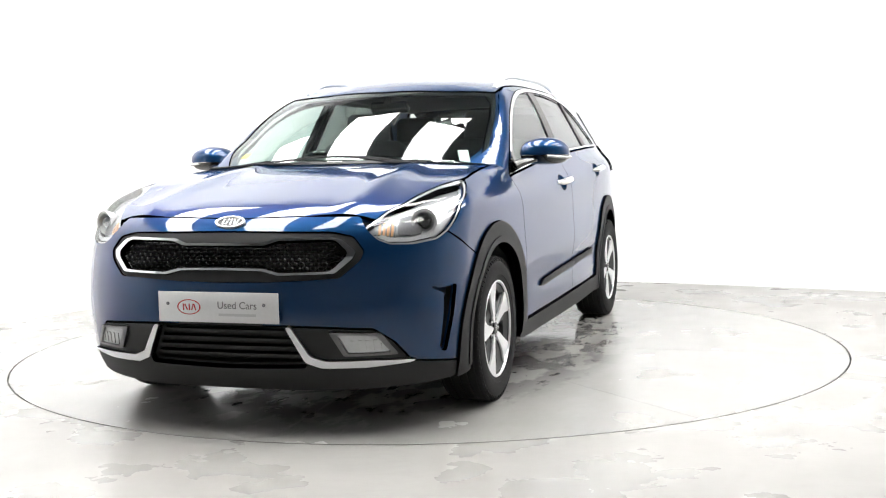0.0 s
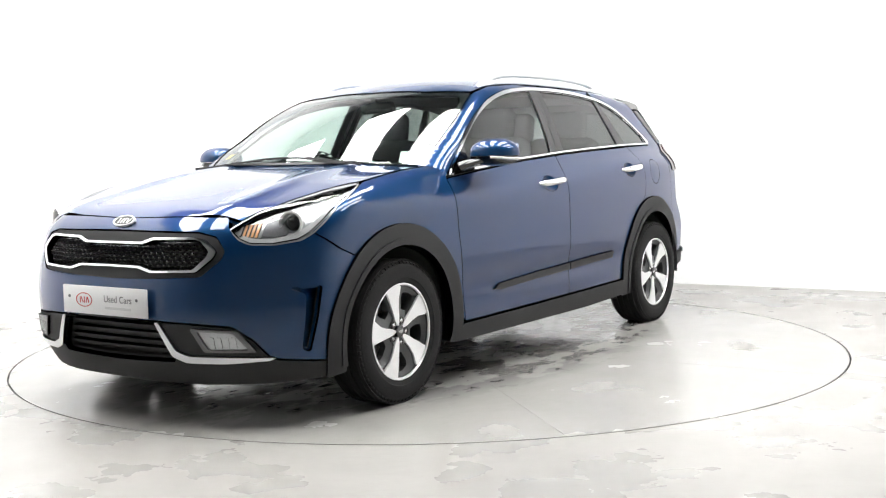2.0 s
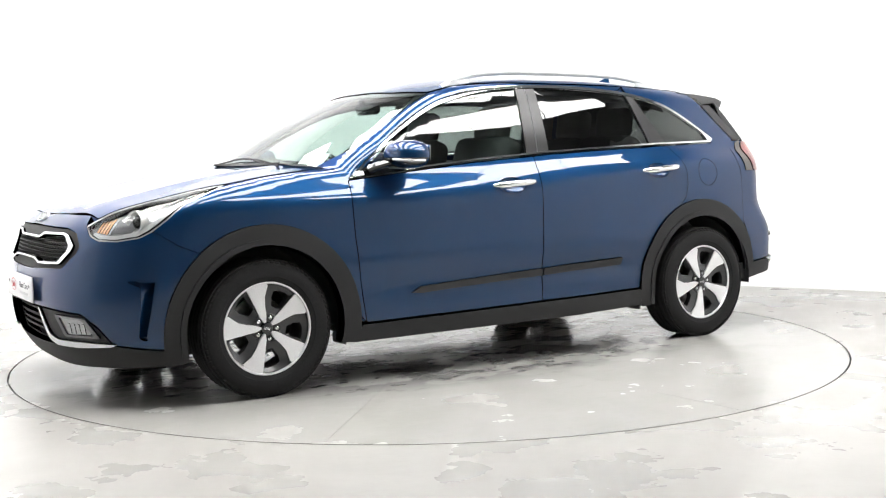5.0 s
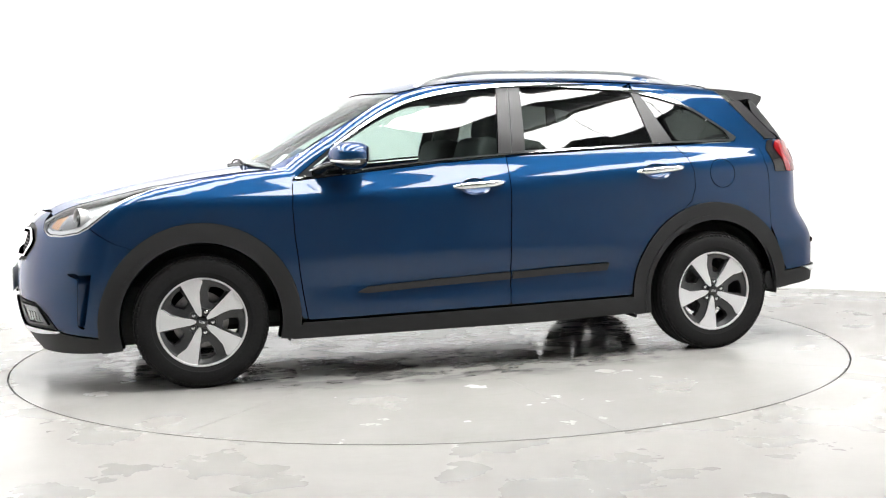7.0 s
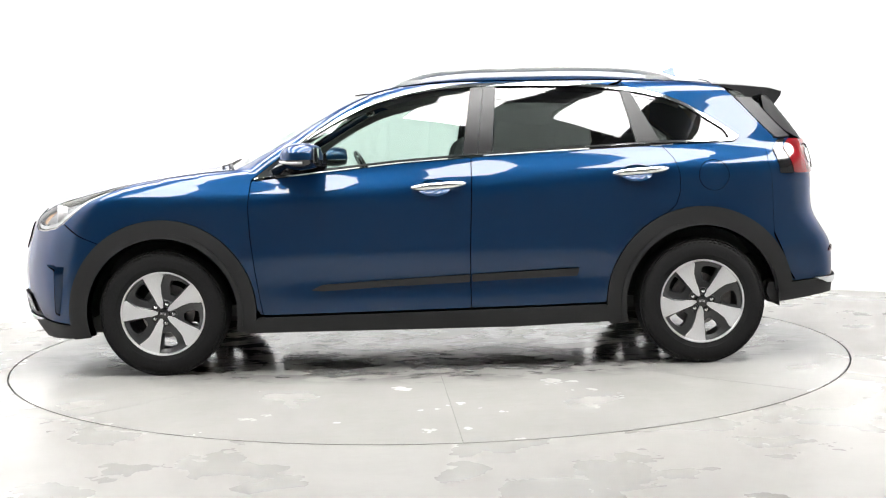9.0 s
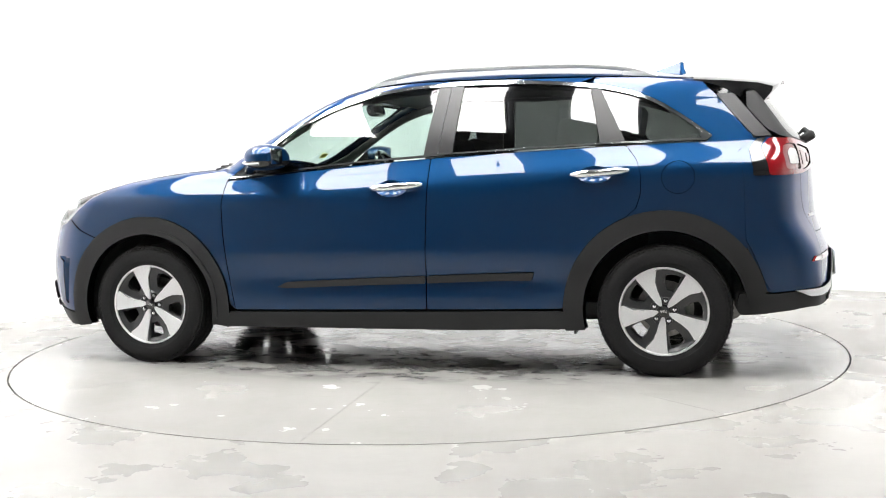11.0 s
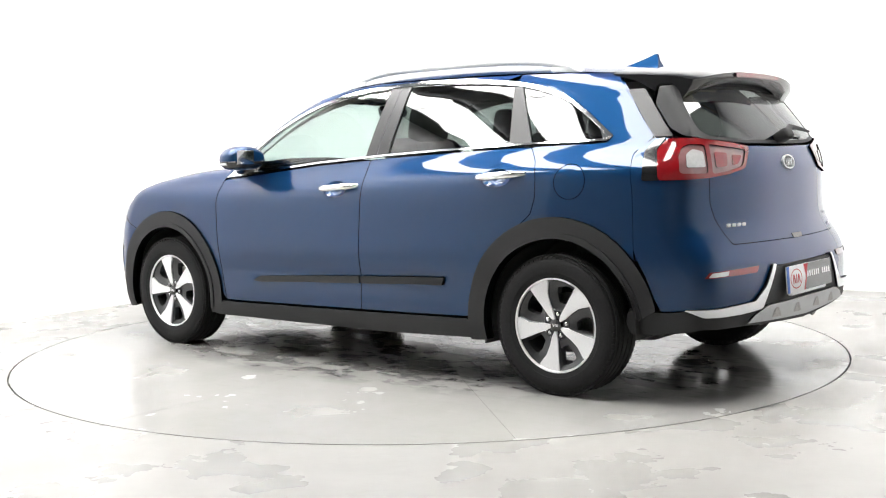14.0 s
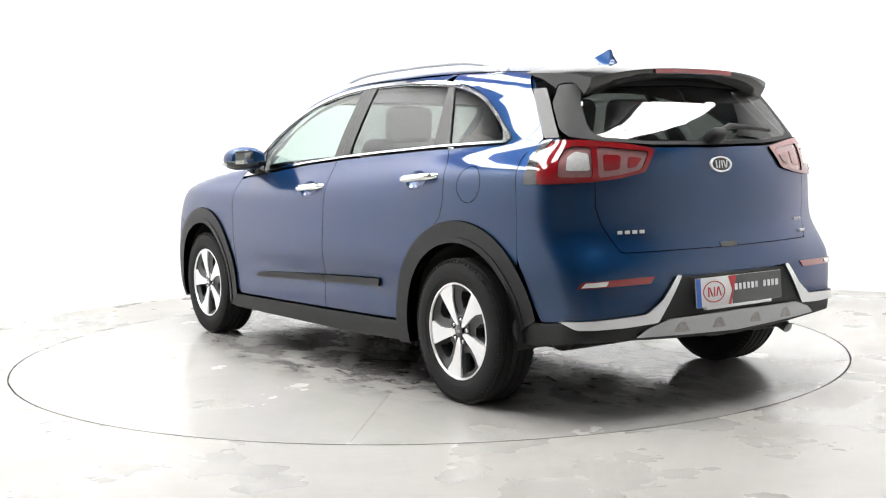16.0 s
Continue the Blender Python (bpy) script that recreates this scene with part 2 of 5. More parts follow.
def floor_material(name, spin):
    """Grey painted concrete: cloudy, scuffed, with a wet sheen where it is smooth."""
    m = bpy.data.materials.new(name)
    m.use_nodes = True
    t = m.node_tree
    b = t.nodes["Principled BSDF"]
    where = t.nodes.new("ShaderNodeTexCoord")
    b.inputs["Specular IOR Level"].default_value = .3

    def cloud(scale, detail, stretch=(1, 1, 1), lo=.35, hi=.65, rough=.55):
        s, n, r = t.nodes.new("ShaderNodeMapping"), t.nodes.new("ShaderNodeTexNoise"), t.nodes.new("ShaderNodeMapRange")
        s.inputs["Scale"].default_value = stretch
        n.inputs["Scale"].default_value, n.inputs["Detail"].default_value, n.inputs["Roughness"].default_value = scale, detail, rough
        r.inputs["From Min"].default_value, r.inputs["From Max"].default_value = lo, hi
        t.links.new(where.outputs["Object"], s.inputs["Vector"])
        t.links.new(s.outputs["Vector"], n.inputs["Vector"])
        t.links.new(n.outputs["Fac"], r.inputs["Value"])
        return r.outputs["Result"]

    def blend(fac, a, c):
        x = t.nodes.new("ShaderNodeMix")
        x.data_type = "RGBA"
        t.links.new(fac, x.inputs["Factor"])
        for socket, value in ((x.inputs["A"], a), (x.inputs["B"], c)):
            if isinstance(value, tuple):
                socket.default_value = (*value, 1)
            else:
                t.links.new(value, socket)
        return x.outputs["Result"]

    c = blend(cloud(1.1, 6), (.288, .281, .267), (.312, .305, .291))
    c = blend(cloud(7, 8, lo=.48, hi=.84), c, (.313, .306, .293))
    c = blend(cloud(5, 7, stretch=(1, 3, 1), lo=.55, hi=.82), c, (.279, .271, .256))
    c = blend(cloud(60, 3, stretch=(1, 2, 1), lo=.70, hi=.76), c, (.18, .17, .155))
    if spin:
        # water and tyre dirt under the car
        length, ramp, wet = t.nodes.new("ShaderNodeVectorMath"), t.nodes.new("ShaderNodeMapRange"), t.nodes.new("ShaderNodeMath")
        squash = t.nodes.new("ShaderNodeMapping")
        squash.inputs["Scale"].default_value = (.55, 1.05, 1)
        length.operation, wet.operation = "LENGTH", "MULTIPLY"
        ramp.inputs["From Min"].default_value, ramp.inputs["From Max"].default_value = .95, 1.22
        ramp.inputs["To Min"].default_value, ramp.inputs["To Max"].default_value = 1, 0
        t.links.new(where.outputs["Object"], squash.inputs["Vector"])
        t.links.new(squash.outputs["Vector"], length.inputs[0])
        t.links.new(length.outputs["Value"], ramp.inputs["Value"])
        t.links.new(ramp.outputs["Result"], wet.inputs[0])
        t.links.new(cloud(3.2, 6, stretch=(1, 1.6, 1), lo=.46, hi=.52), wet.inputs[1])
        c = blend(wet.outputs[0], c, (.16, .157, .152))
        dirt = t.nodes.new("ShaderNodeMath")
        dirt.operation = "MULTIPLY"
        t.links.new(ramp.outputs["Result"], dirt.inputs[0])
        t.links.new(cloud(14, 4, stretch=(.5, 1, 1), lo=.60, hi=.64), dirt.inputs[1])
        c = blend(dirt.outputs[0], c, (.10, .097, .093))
    t.links.new(c, b.inputs["Base Color"])
    rough = t.nodes.new("ShaderNodeMapRange")
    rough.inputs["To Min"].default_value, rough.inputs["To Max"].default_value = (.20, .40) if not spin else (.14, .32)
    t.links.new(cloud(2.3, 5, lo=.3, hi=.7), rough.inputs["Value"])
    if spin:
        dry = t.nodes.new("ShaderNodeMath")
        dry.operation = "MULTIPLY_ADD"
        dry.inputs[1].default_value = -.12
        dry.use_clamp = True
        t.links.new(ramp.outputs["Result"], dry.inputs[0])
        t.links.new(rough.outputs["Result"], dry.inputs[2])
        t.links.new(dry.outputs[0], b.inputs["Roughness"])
    else:
        t.links.new(rough.outputs["Result"], b.inputs["Roughness"])
    bump = t.nodes.new("ShaderNodeBump")
    bump.inputs["Strength"].default_value, bump.inputs["Distance"].default_value = .12, .003
    t.links.new(cloud(18, 5, lo=.2, hi=.8), bump.inputs["Height"])
    t.links.new(bump.outputs["Normal"], b.inputs["Normal"])
    return m


floor_paint = floor_material("grey_floor_paint", False)
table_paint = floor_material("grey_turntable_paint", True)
wall_paint = material("white_wall_paint", (.86, .865, .87), .7, grain=.015, scale=30, stain=.01, stain_scale=1)
# grey of the unseen added walls, for dimmer reflections
far_paint = material("unseen_wall_grey", (.34, .345, .35), .7, grain=.05, scale=30)
ceiling_paint = material("dim_ceiling_paint", (.10, .105, .11), .8, grain=.05, scale=10)
joint = material("dark_joint", (.03, .03, .03), .8, grain=.1)


def ring_sheet(name, inner, outer, z, mat, parent=None, sides=192, kind="", label="", edge=0.0):
    """A flat ring, or a disc when inner is 0, with an upright rim of depth edge."""
    radii = [inner, outer] if inner else [outer * k for k in (.05, .35, .7, 1)]
    verts, faces = [], []
    rims = [(r, z) for r in radii]
    if edge:
        rims = ([(inner, z - edge)] if inner else []) + rims + ([(outer, z - edge)] if not inner else [])
    for r, h in rims:
        verts += [(r * math.cos(2 * math.pi * k / sides), r * math.sin(2 * math.pi * k / sides), h) for k in range(sides)]
    for i in range(len(rims) - 1):
        for k in range(sides):
            a, b = i * sides + k, i * sides + (k + 1) % sides
            faces.append((a, a + sides, b + sides, b))
    if not inner:
        faces.append(tuple(range(sides))[::-1])
        faces[-1] = tuple(range(sides))
    return mesh_object(name, verts, faces, mat, parent, label, kind)


# the still floor with the round pit for the turntable
sides = 192
circle = [(TABLE_R * math.cos(2 * math.pi * k / sides), TABLE_R * math.sin(2 * math.pi * k / sides)) for k in range(sides)]
square = []
for x, y in circle:
    k = 14 / max(abs(x), abs(y))
    square.append((x * k, y * k))
verts = [(x, y, -.03) for x, y in circle] + [(x, y, 0) for x, y in circle] + [(x, y, 0) for x, y in square]
faces = [(i * sides + k, (i + 1) * sides + k, (i + 1) * sides + (k + 1) % sides, i * sides + (k + 1) % sides) for i in range(2) for k in range(sides)]
mesh_object("floor", verts, faces, floor_paint, None, "pale grey painted concrete floor with scuffs", "structure")
ring_sheet("turntable_pit", 0, TABLE_R + .02, -.03, joint, kind="structure", label="dark gap round the turntable")

# white curved wall round the back
arc = smooth_path([(-4.6, -3.5, 0), (-3.9, -1.2, 0), (-3.35, .3, 0), (-2.93, 1.26, 0), (-2.51, 1.9, 0), (-1.97, 2.5, 0), (-1.1, 2.95, 0), (0, 3.14, 0),
                   (.9, 3.05, 0), (1.75, 2.78, 0), (2.41, 2.41, 0), (3.36, 1.81, 0), (4.6, .9, 0), (5.4, -1.0, 0), (5.8, -3.5, 0)], 10)
WALL_H = 3.99
verts, faces = [], []
for i, p in enumerate(arc):
    a, b = arc[max(i - 1, 0)], arc[min(i + 1, len(arc) - 1)]
    n = (b - a).normalized().cross(Vector((0, 0, 1)))
    q = p - n * .15
    verts += [(p.x, p.y, 0), (p.x, p.y, WALL_H), (q.x, q.y, WALL_H), (q.x, q.y, 0)]
for i in range(len(arc) - 1):
    for k in range(4):
        a, b = 4 * i + k, 4 * i + (k + 1) % 4
        faces.append((a, b, b + 4, a + 4))
wall = mesh_object("wall_back", verts, faces, wall_paint, None, "smooth white curved studio wall", "structure", smooth=False)
# unseen walls added beside and behind the camera; their tone sets the car's reflections
for name, a, b in (("unseen_wall_left", (-4.6, -3.5), (-4.6, -9)), ("unseen_wall_front", (-4.6, -9), (5.8, -9)), ("unseen_wall_right", (5.8, -9), (5.8, -3.5))):
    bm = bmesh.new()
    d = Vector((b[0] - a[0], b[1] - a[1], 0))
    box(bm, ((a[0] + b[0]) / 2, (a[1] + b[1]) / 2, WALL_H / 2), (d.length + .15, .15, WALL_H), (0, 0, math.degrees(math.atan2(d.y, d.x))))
    side = name == "unseen_wall_right"
    tagged(part(name, bm, wall_paint if side else far_paint, None), "unseen white side wall added to brighten reflections" if side else "unseen grey wall added to dim reflections", kind="structure")
bm = bmesh.new()
box(bm, (.6, -2.9, WALL_H + .08), (11, 13, .14))
tagged(part("ceiling", bm, ceiling_paint, None), "dim grey studio ceiling", kind="structure")

# ceiling lights: slanting rows of square panels, butted end to end
SLANT = radians(-22)
ACROSS, ALONG = Vector((math.cos(SLANT), math.sin(SLANT))), Vector((-math.sin(SLANT), math.cos(SLANT)))
PANEL_W, PANEL_L = .60, .79
light = None
white_glow = glow("lamp_diffuser", (1, .99, .97), PANEL_GLOW)
frame_paint = material("white_metal_frame", (.6, .6, .6), .4)
for k in range(-3, 4):
    u = -.09 + 1.2 * k
    start = (-2.72 - u * ACROSS.y) / ALONG.y
    for i in range(7):
        v = start + PANEL_L * (i + .5)
        at = u * ACROSS + v * ALONG
        if v > 1.3 or not -3.6 < at.x < 4.3 or (at.y > 0 and at.length > 2.75):
            continue
        m = pose(at.x, at.y, WALL_H - .09, 0, 0, math.degrees(SLANT))
        if light:
            copy_thing(light, m)
            continue
        light = tagged(new("ceiling_light"), "white studio ceiling light panel in a metal frame", "ceiling light", "studio ceiling lights")
        light.matrix_basis = m
        bm = bmesh.new()
        box(bm, (0, 0, 0), (PANEL_W, PANEL_L - .012, .03))
        part("diffuser", bm, white_glow, light)
        bm = bmesh.new()
        for sx, sy, lx, ly in ((PANEL_W / 2 + .01, 0, .018, PANEL_L), (-PANEL_W / 2 - .01, 0, .018, PANEL_L)):
            box(bm, (sx, sy, .02), (lx, ly, .07))
        for sy in (-1, 1):
            box(bm, (0, sy * (PANEL_L / 2 - .003), .01), (PANEL_W, .005, .05))
        part("frame", bm, frame_paint, light)

# the turntable
turntable = tagged(new("turntable"), "round grey floor turntable with radial joints and wet marks", "turntable")
for k in range(8):
    a0, a1 = radians(45 * k + 3), radians(45 * k + 48)
    n = 24
    verts, faces = [], []
    for i in range(n + 1):
        for r in (HUB_R + .004, .9, 1.6, TABLE_R - .009):
            g = .0006 / r
            a = a0 + g + (a1 - a0 - 2 * g) * i / n
            verts.append((r * math.cos(a), r * math.sin(a), 0))
    for i in range(n):
        for j in range(3):
            a = 4 * i + j
            faces.append((a, a + 1, a + 5, a + 4))
    low = len(verts)
    rim = [4 * i + 3 for i in range(n + 1)] + [4 * n + 2, 4 * n + 1] + [4 * i for i in range(n, -1, -1)] + [1, 2]
    verts += [(verts[i][0], verts[i][1], -.004) for i in rim]
    faces += [(rim[i], low + i, low + (i + 1) % len(rim), rim[(i + 1) % len(rim)]) for i in range(len(rim))]
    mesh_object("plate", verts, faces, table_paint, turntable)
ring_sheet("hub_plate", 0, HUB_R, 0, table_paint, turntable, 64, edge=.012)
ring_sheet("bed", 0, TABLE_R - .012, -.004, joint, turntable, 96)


# ---- panels cut from the skin ----

DEG = .02    # metres on the skin for a degree in the front and rear views


def rounded(poly, r=.012, step=.02):
    """A closed outline with its corners rounded and points at even steps."""
    p = [np.array(q, float) for q in poly]
    out, n = [], len(p)
    for i in range(n):
        a, b, c = p[i - 1], p[i], p[(i + 1) % n]
        la, lc = np.linalg.norm(a - b), np.linalg.norm(c - b)
        k = min(r, .45 * la, .45 * lc)
        s, e = b + (a - b) / la * k, b + (c - b) / lc * k
        turn = np.cross((b - a) / la, (c - b) / lc)
        for t in np.linspace(0, 1, 6 if abs(turn) > .08 else 3):
            out.append((1 - t) ** 2 * s + 2 * t * (1 - t) * b + t * t * e)
    dense = []
    for a, b in zip(out, out[1:] + out[:1]):
        m = max(1, int(np.ceil(np.linalg.norm(b - a) / step)))
        dense += [a + (b - a) * k / m for k in range(m) if np.linalg.norm(b - a) > 1e-5]
    return np.array(dense)


def inset(loop, d):
    """The outline moved inward by d."""
    area = np.sum(loop[:, 0] * np.roll(loop[:, 1], -1) - loop[:, 1] * np.roll(loop[:, 0], -1))
    t = np.roll(loop, -1, 0) - np.roll(loop, 1, 0)
    t /= np.linalg.norm(t, axis=1, keepdims=True) + 1e-12
    n = np.stack([-t[:, 1], t[:, 0]], 1) * (1 if area > 0 else -1)
    return loop + n * d


def inside(loop, pts):
    x, y = pts[:, 0], pts[:, 1]
    hit = np.zeros(len(pts), bool)
    for a, b in zip(loop, np.roll(loop, -1, 0)):
        cond = (a[1] > y) != (b[1] > y)
        with np.errstate(divide="ignore", invalid="ignore"):
            hit ^= cond & (x < (b[0] - a[0]) * (y - a[1]) / (b[1] - a[1]) + a[0])
    return hit


def both(half):
    """A symmetric outline from its half, given from the middle round to the middle."""
    return list(half) + [(-u, v) for u, v in half[::-1] if abs(u) > 1e-6]


def both_top(half):
    return list(half) + [(x, -y) for x, y in half[::-1] if abs(y) > 1e-6]


def skin_points(kind, uv, offset):
    u = uv[:, 0] / DEG if kind in ("front", "rear") else uv[:, 0]
    p = cast(kind, u, uv[:, 1])
    n = normals(p)
    return p + n * offset, n


def panel(name, kind, outline, mat, parent, label="", offset=0.0, depth=.016, gap=.0025, holes=(), r=.012, step=.03, mirrored=False, lip=.010):
    """A sheet of the skin inside an outline, with folded edges. Outlines in the front and rear views are given in degrees and metres."""
    def metric(poly):
        return [(u * DEG, v) for u, v in poly] if kind in ("front", "rear") else poly
    loop = inset(rounded(metric(outline), r), gap)
    cuts = [inset(rounded(metric(h), r), -gap) for h in holes]
    lo, hi = loop.min(0), loop.max(0)
    gx, gy = np.meshgrid(np.arange(lo[0], hi[0], step), np.arange(lo[1], hi[1], step * .866))
    gx[1::2] += step / 2
    grid = np.stack([gx.ravel(), gy.ravel()], 1)
    grid = grid[inside(loop, grid)]
    edge = np.concatenate([loop, *cuts])
    if len(grid):
        far = np.min(np.linalg.norm(grid[:, None] - edge[None], axis=2), 1) > step * .5
        grid = grid[far]
    pts, edges, at = [], [], 0
    for q in (loop, *cuts):
        pts += list(q)
        edges += [(at + i, at + (i + 1) % len(q)) for i in range(len(q))]
        at += len(q)
    pts += list(grid)
    vs, _, fs, _, _, _ = delaunay_2d_cdt([Vector(q) for q in pts], edges, [], 0, 1e-7)
    uv = np.array([tuple(q) for q in vs])
    tri = np.array([tuple(f) for f in fs])
    mid = uv[tri].mean(1)
    keep = inside(loop, mid)
    for q in cuts:
        keep &= ~inside(q, mid)
    tri = tri[keep]
    p, n = skin_points(kind, uv, offset)
    side = np.cross(p[tri[:, 1]] - p[tri[:, 0]], p[tri[:, 2]] - p[tri[:, 0]])
    flip = np.sum(side * n[tri[:, 0]], 1) < 0
    tri[flip] = tri[flip][:, ::-1]
    verts, norms, faces = list(p), list(n), [tuple(t) for t in tri]
    for i, q in enumerate((loop, *cuts)):
        s = 1 if i == 0 else -1
        top, m = skin_points(kind, q, offset)
        low = top - m * depth
        wide, mw = skin_points(kind, inset(q, -lip * s), offset)
        wide = wide - mw * (depth + .002)
        a, k = len(verts), len(q)
        out = top - top.mean(0)
        out = np.cross(m, np.roll(top, -1, 0) - np.roll(top, 1, 0))
        out /= np.linalg.norm(out, axis=1, keepdims=True) + 1e-12
        verts += list(top) + list(low) + list(low) + list(wide)
        norms += list(out) + list(out) + list(m) + list(m)
        for j in range(k):
            b = (j + 1) % k
            faces.append((a + j, a + k + j, a + k + b, a + b))
            faces.append((a + 2 * k + j, a + 3 * k + j, a + 3 * k + b, a + 2 * k + b))
    verts, norms = np.array(verts), np.array(norms)
    if mirrored:
        verts, norms = verts * (1, -1, 1), norms * (1, -1, 1)
        faces = [f[::-1] for f in faces]
    return mesh_object(name, verts, faces, mat, parent, label, vertex_normals=norms)


def pair(name, kind, outline, mat, parents, label="", **more):
    """A panel on the left and its mirror image on the right."""
    return [panel(name, kind, outline, mat, q, label, mirrored=m, **more) for q, m in zip(parents, (False, True))]


def ribbon(path, width, taper_ends=False):
    """An outline round an open path."""
    p = np.array(path, float)
    t = np.gradient(p, axis=0)
    t /= np.linalg.norm(t, axis=1, keepdims=True)
    n = np.stack([-t[:, 1], t[:, 0]], 1)
    w = np.full((len(p), 1), width / 2)
    return [tuple(q) for q in p + n * w] + [tuple(q) for q in (p - n * w)[::-1]]


def arc_points(cx, cz, r, a0, a1, n=16):
    return [(cx + r * math.cos(radians(a)), cz + r * math.sin(radians(a))) for a in np.linspace(a0, a1, n)]


def on_top(x, y):
    """The skin's height over (x, y)."""
    return float(cast("top", np.array([x]), np.array([y]))[0, 2])


car = tagged(new("car"), "blue metallic crossover car with black cladding, on the turntable", "car")
two = (car, car)
AXLE_F, AXLE_R, HUB_Z = 1.35, -1.35, .313
ARCH_F, ARCH_R, ARCH_IN = .468, .477, .378

# window line: its upper edge from the mirror back to the tip, and the belt from the tip forward
UPPER = [(.885, .972), (.743, 1.080), (.57, 1.210), (.342, 1.327), (.11, 1.396), (-.123, 1.427), (-.40, 1.437), (-.70, 1.430), (-1.0, 1.402), (-1.2, 1.357),
         (-1.32, 1.306), (-1.43, 1.237), (-1.572, 1.135)]
BELT = [(-1.545, 1.114), (-1.113, 1.106), (-.68, 1.089), (-.31, 1.072), (.17, 1.041), (.567, 1.003)]
upper_curve = [(p.x, p.y) for p in smooth_path([(*q, 0) for q in UPPER], 4)]


def upper_z(x):
    q = np.array(upper_curve[::-1])
    return float(np.interp(x, q[:, 0], q[:, 1]))


def belt_z(x):
    q = np.array([*BELT, (.885, .972)])
    return float(np.interp(x, q[:, 0], q[:, 1]))


# doors, each with an oval cup behind its handle
def cup(xm, zm):
    return [(xm + .078 * math.cos(a), zm + .040 * math.sin(a)) for a in np.linspace(0, 2 * math.pi, 33)[:-1]]


front_doors = pair("front_door", "side", [(.897, .962), (.567, .994), (.17, 1.032), (-.206, 1.056), (-.203, .90), (-.192, .60), (-.190, .306), (.2, .300), (.848, .292), (.866, .40),
                                          (.880, .50), (.902, .70), (.908, .84)], paint, two, holes=[cup(-.0169, .910)])
rear_doors = pair("rear_door", "side", [(-.206, 1.056), (-.31, 1.063), (-.68, 1.080), (-1.113, 1.097), (-1.172, 1.097), (-1.225, 1.03), (-1.246, .96), (-1.247, .87), (-1.225, .80), (-1.175, .757)]
                  + arc_points(AXLE_R, HUB_Z, ARCH_R, 66, 4, 14) + [(-.872, .318), (-.5, .310), (-.190, .306), (-.192, .60), (-.203, .90)], paint, two, holes=[cup(-1.0294, .961)])

# wings, quarters and the frames over the doors
EDGE = [(1.0, .742), (.80, .694), (.578, .664), (.44, .632), (.31, .592), (.15, .577), (-.1, .583), (-.5, .590), (-1.0, .578), (-1.28, .560), (-1.47, .530)]
def front_point(deg, z):
    """A point of the skin seen from the front."""
    return cast("front", np.array([float(deg)]), np.array([float(z)]))[0]


def rear_point(deg, z):
    return cast("rear", np.array([float(deg)]), np.array([float(z)]))[0]


LAMP = [(27.6, .795), (30.0, .826), (33.0, .860), (36.5, .882), (40.5, .906), (47.8, .938), (57.8, .966), (54.5, .934), (49.6, .880), (46.5, .815), (44.0, .773), (41.5, .746), (36.5, .732), (32.0, .735), (29.8, .754)]
LAMP_IN = [(u / DEG, v) for u, v in inset(rounded([(u * DEG, v) for u, v in LAMP], .012), .0025)][::2]
SEAM = [(49.4, .704), (53.6, .664)]
lamp_top = [front_point(*q) for q in LAMP[1:7]]
lamp_back = [front_point(*q) for q in LAMP[6:11] + SEAM]
wing_top = [(x, on_top(x, y + .003)) for x, y in ((.99, .735), (1.07, .740), (1.15, .745), (1.22, .749), (1.30, .752), (1.36, .755), (1.42, .759))]
pair("front_wing", "side", [(.848, .292), (.866, .40), (.880, .50), (.902, .70), (.908, .84), (.897, .962), (.880, .985), (.93, 1.015)] + wing_top
     + [(q[0], q[2]) for q in lamp_back] + arc_points(AXLE_F, HUB_Z, ARCH_F, 48, 178, 24), paint, two, step=.025)
frame_top = [(x, on_top(x, y)) for x, y in EDGE]
pair("roof_frame", "side", [(q[0], q[1] + .003) for q in upper_curve if q[0] > -1.0] + [(q[0], q[1]) for q in frame_top if q[0] >= -1.0][::-1] + [(.93, 1.012)],
     paint, two, step=.02, gap=.001)
pair("rear_quarter", "side", [(q[0], q[1] + .003) for q in upper_curve if q[0] <= -1.0] + [(-1.55, 1.107), (-1.172, 1.097), (-1.225, 1.03), (-1.246, .96), (-1.247, .87), (-1.225, .80), (-1.175, .757)]
     + arc_points(AXLE_R, HUB_Z, ARCH_R, 68, 142, 12) + [(rear_point(45.3, z)[0], z) for z in (.64, .72, .80, .90, 1.0)] + [(rear_point(u, z)[0], z) for u, z in ((44.0, 1.06), (39.6, 1.126), (40.5, 1.20), (41.5, 1.285))] + [(-1.565, 1.35)]
     + [(x, on_top(x, y)) for x, y in ((-1.50, .520), (-1.28, .560), (-1.0, .578))], paint, two, step=.022, gap=.0007,
     holes=[arc_points(-1.418, .943, .078, 0, 342, 20)])
pair("fuel_flap", "side", arc_points(-1.418, .943, .078, 0, 342, 20), paint, two, "round painted fuel filler flap")

# bonnet, windscreen, roof
BONNET = [(2.078, 0), (2.072, .15), (2.056, .304), (2.008, .519)] + [(q[0], q[1]) for q in lamp_top] + [(1.42, .759), (1.36, .755), (1.30, .752), (1.22, .749), (1.15, .745), (1.07, .740), (.99, .735), (1.015, .66), (1.085, .35), (1.115, 0)]
panel("bonnet", "top", both_top(BONNET), paint, car, "blue bonnet with two raised creases", step=.028, gap=.0010)
SCREEN = [(1.108, 0), (1.080, .35), (1.012, .66), (.998, .730), (.80, .688), (.578, .656), (.44, .624), (.31, .583), (.395, .35), (.43, 0)]
windscreen = panel("windscreen", "top", both_top(SCREEN), clear_glass, car, "clear windscreen", offset=-.004, depth=.004, step=.04)
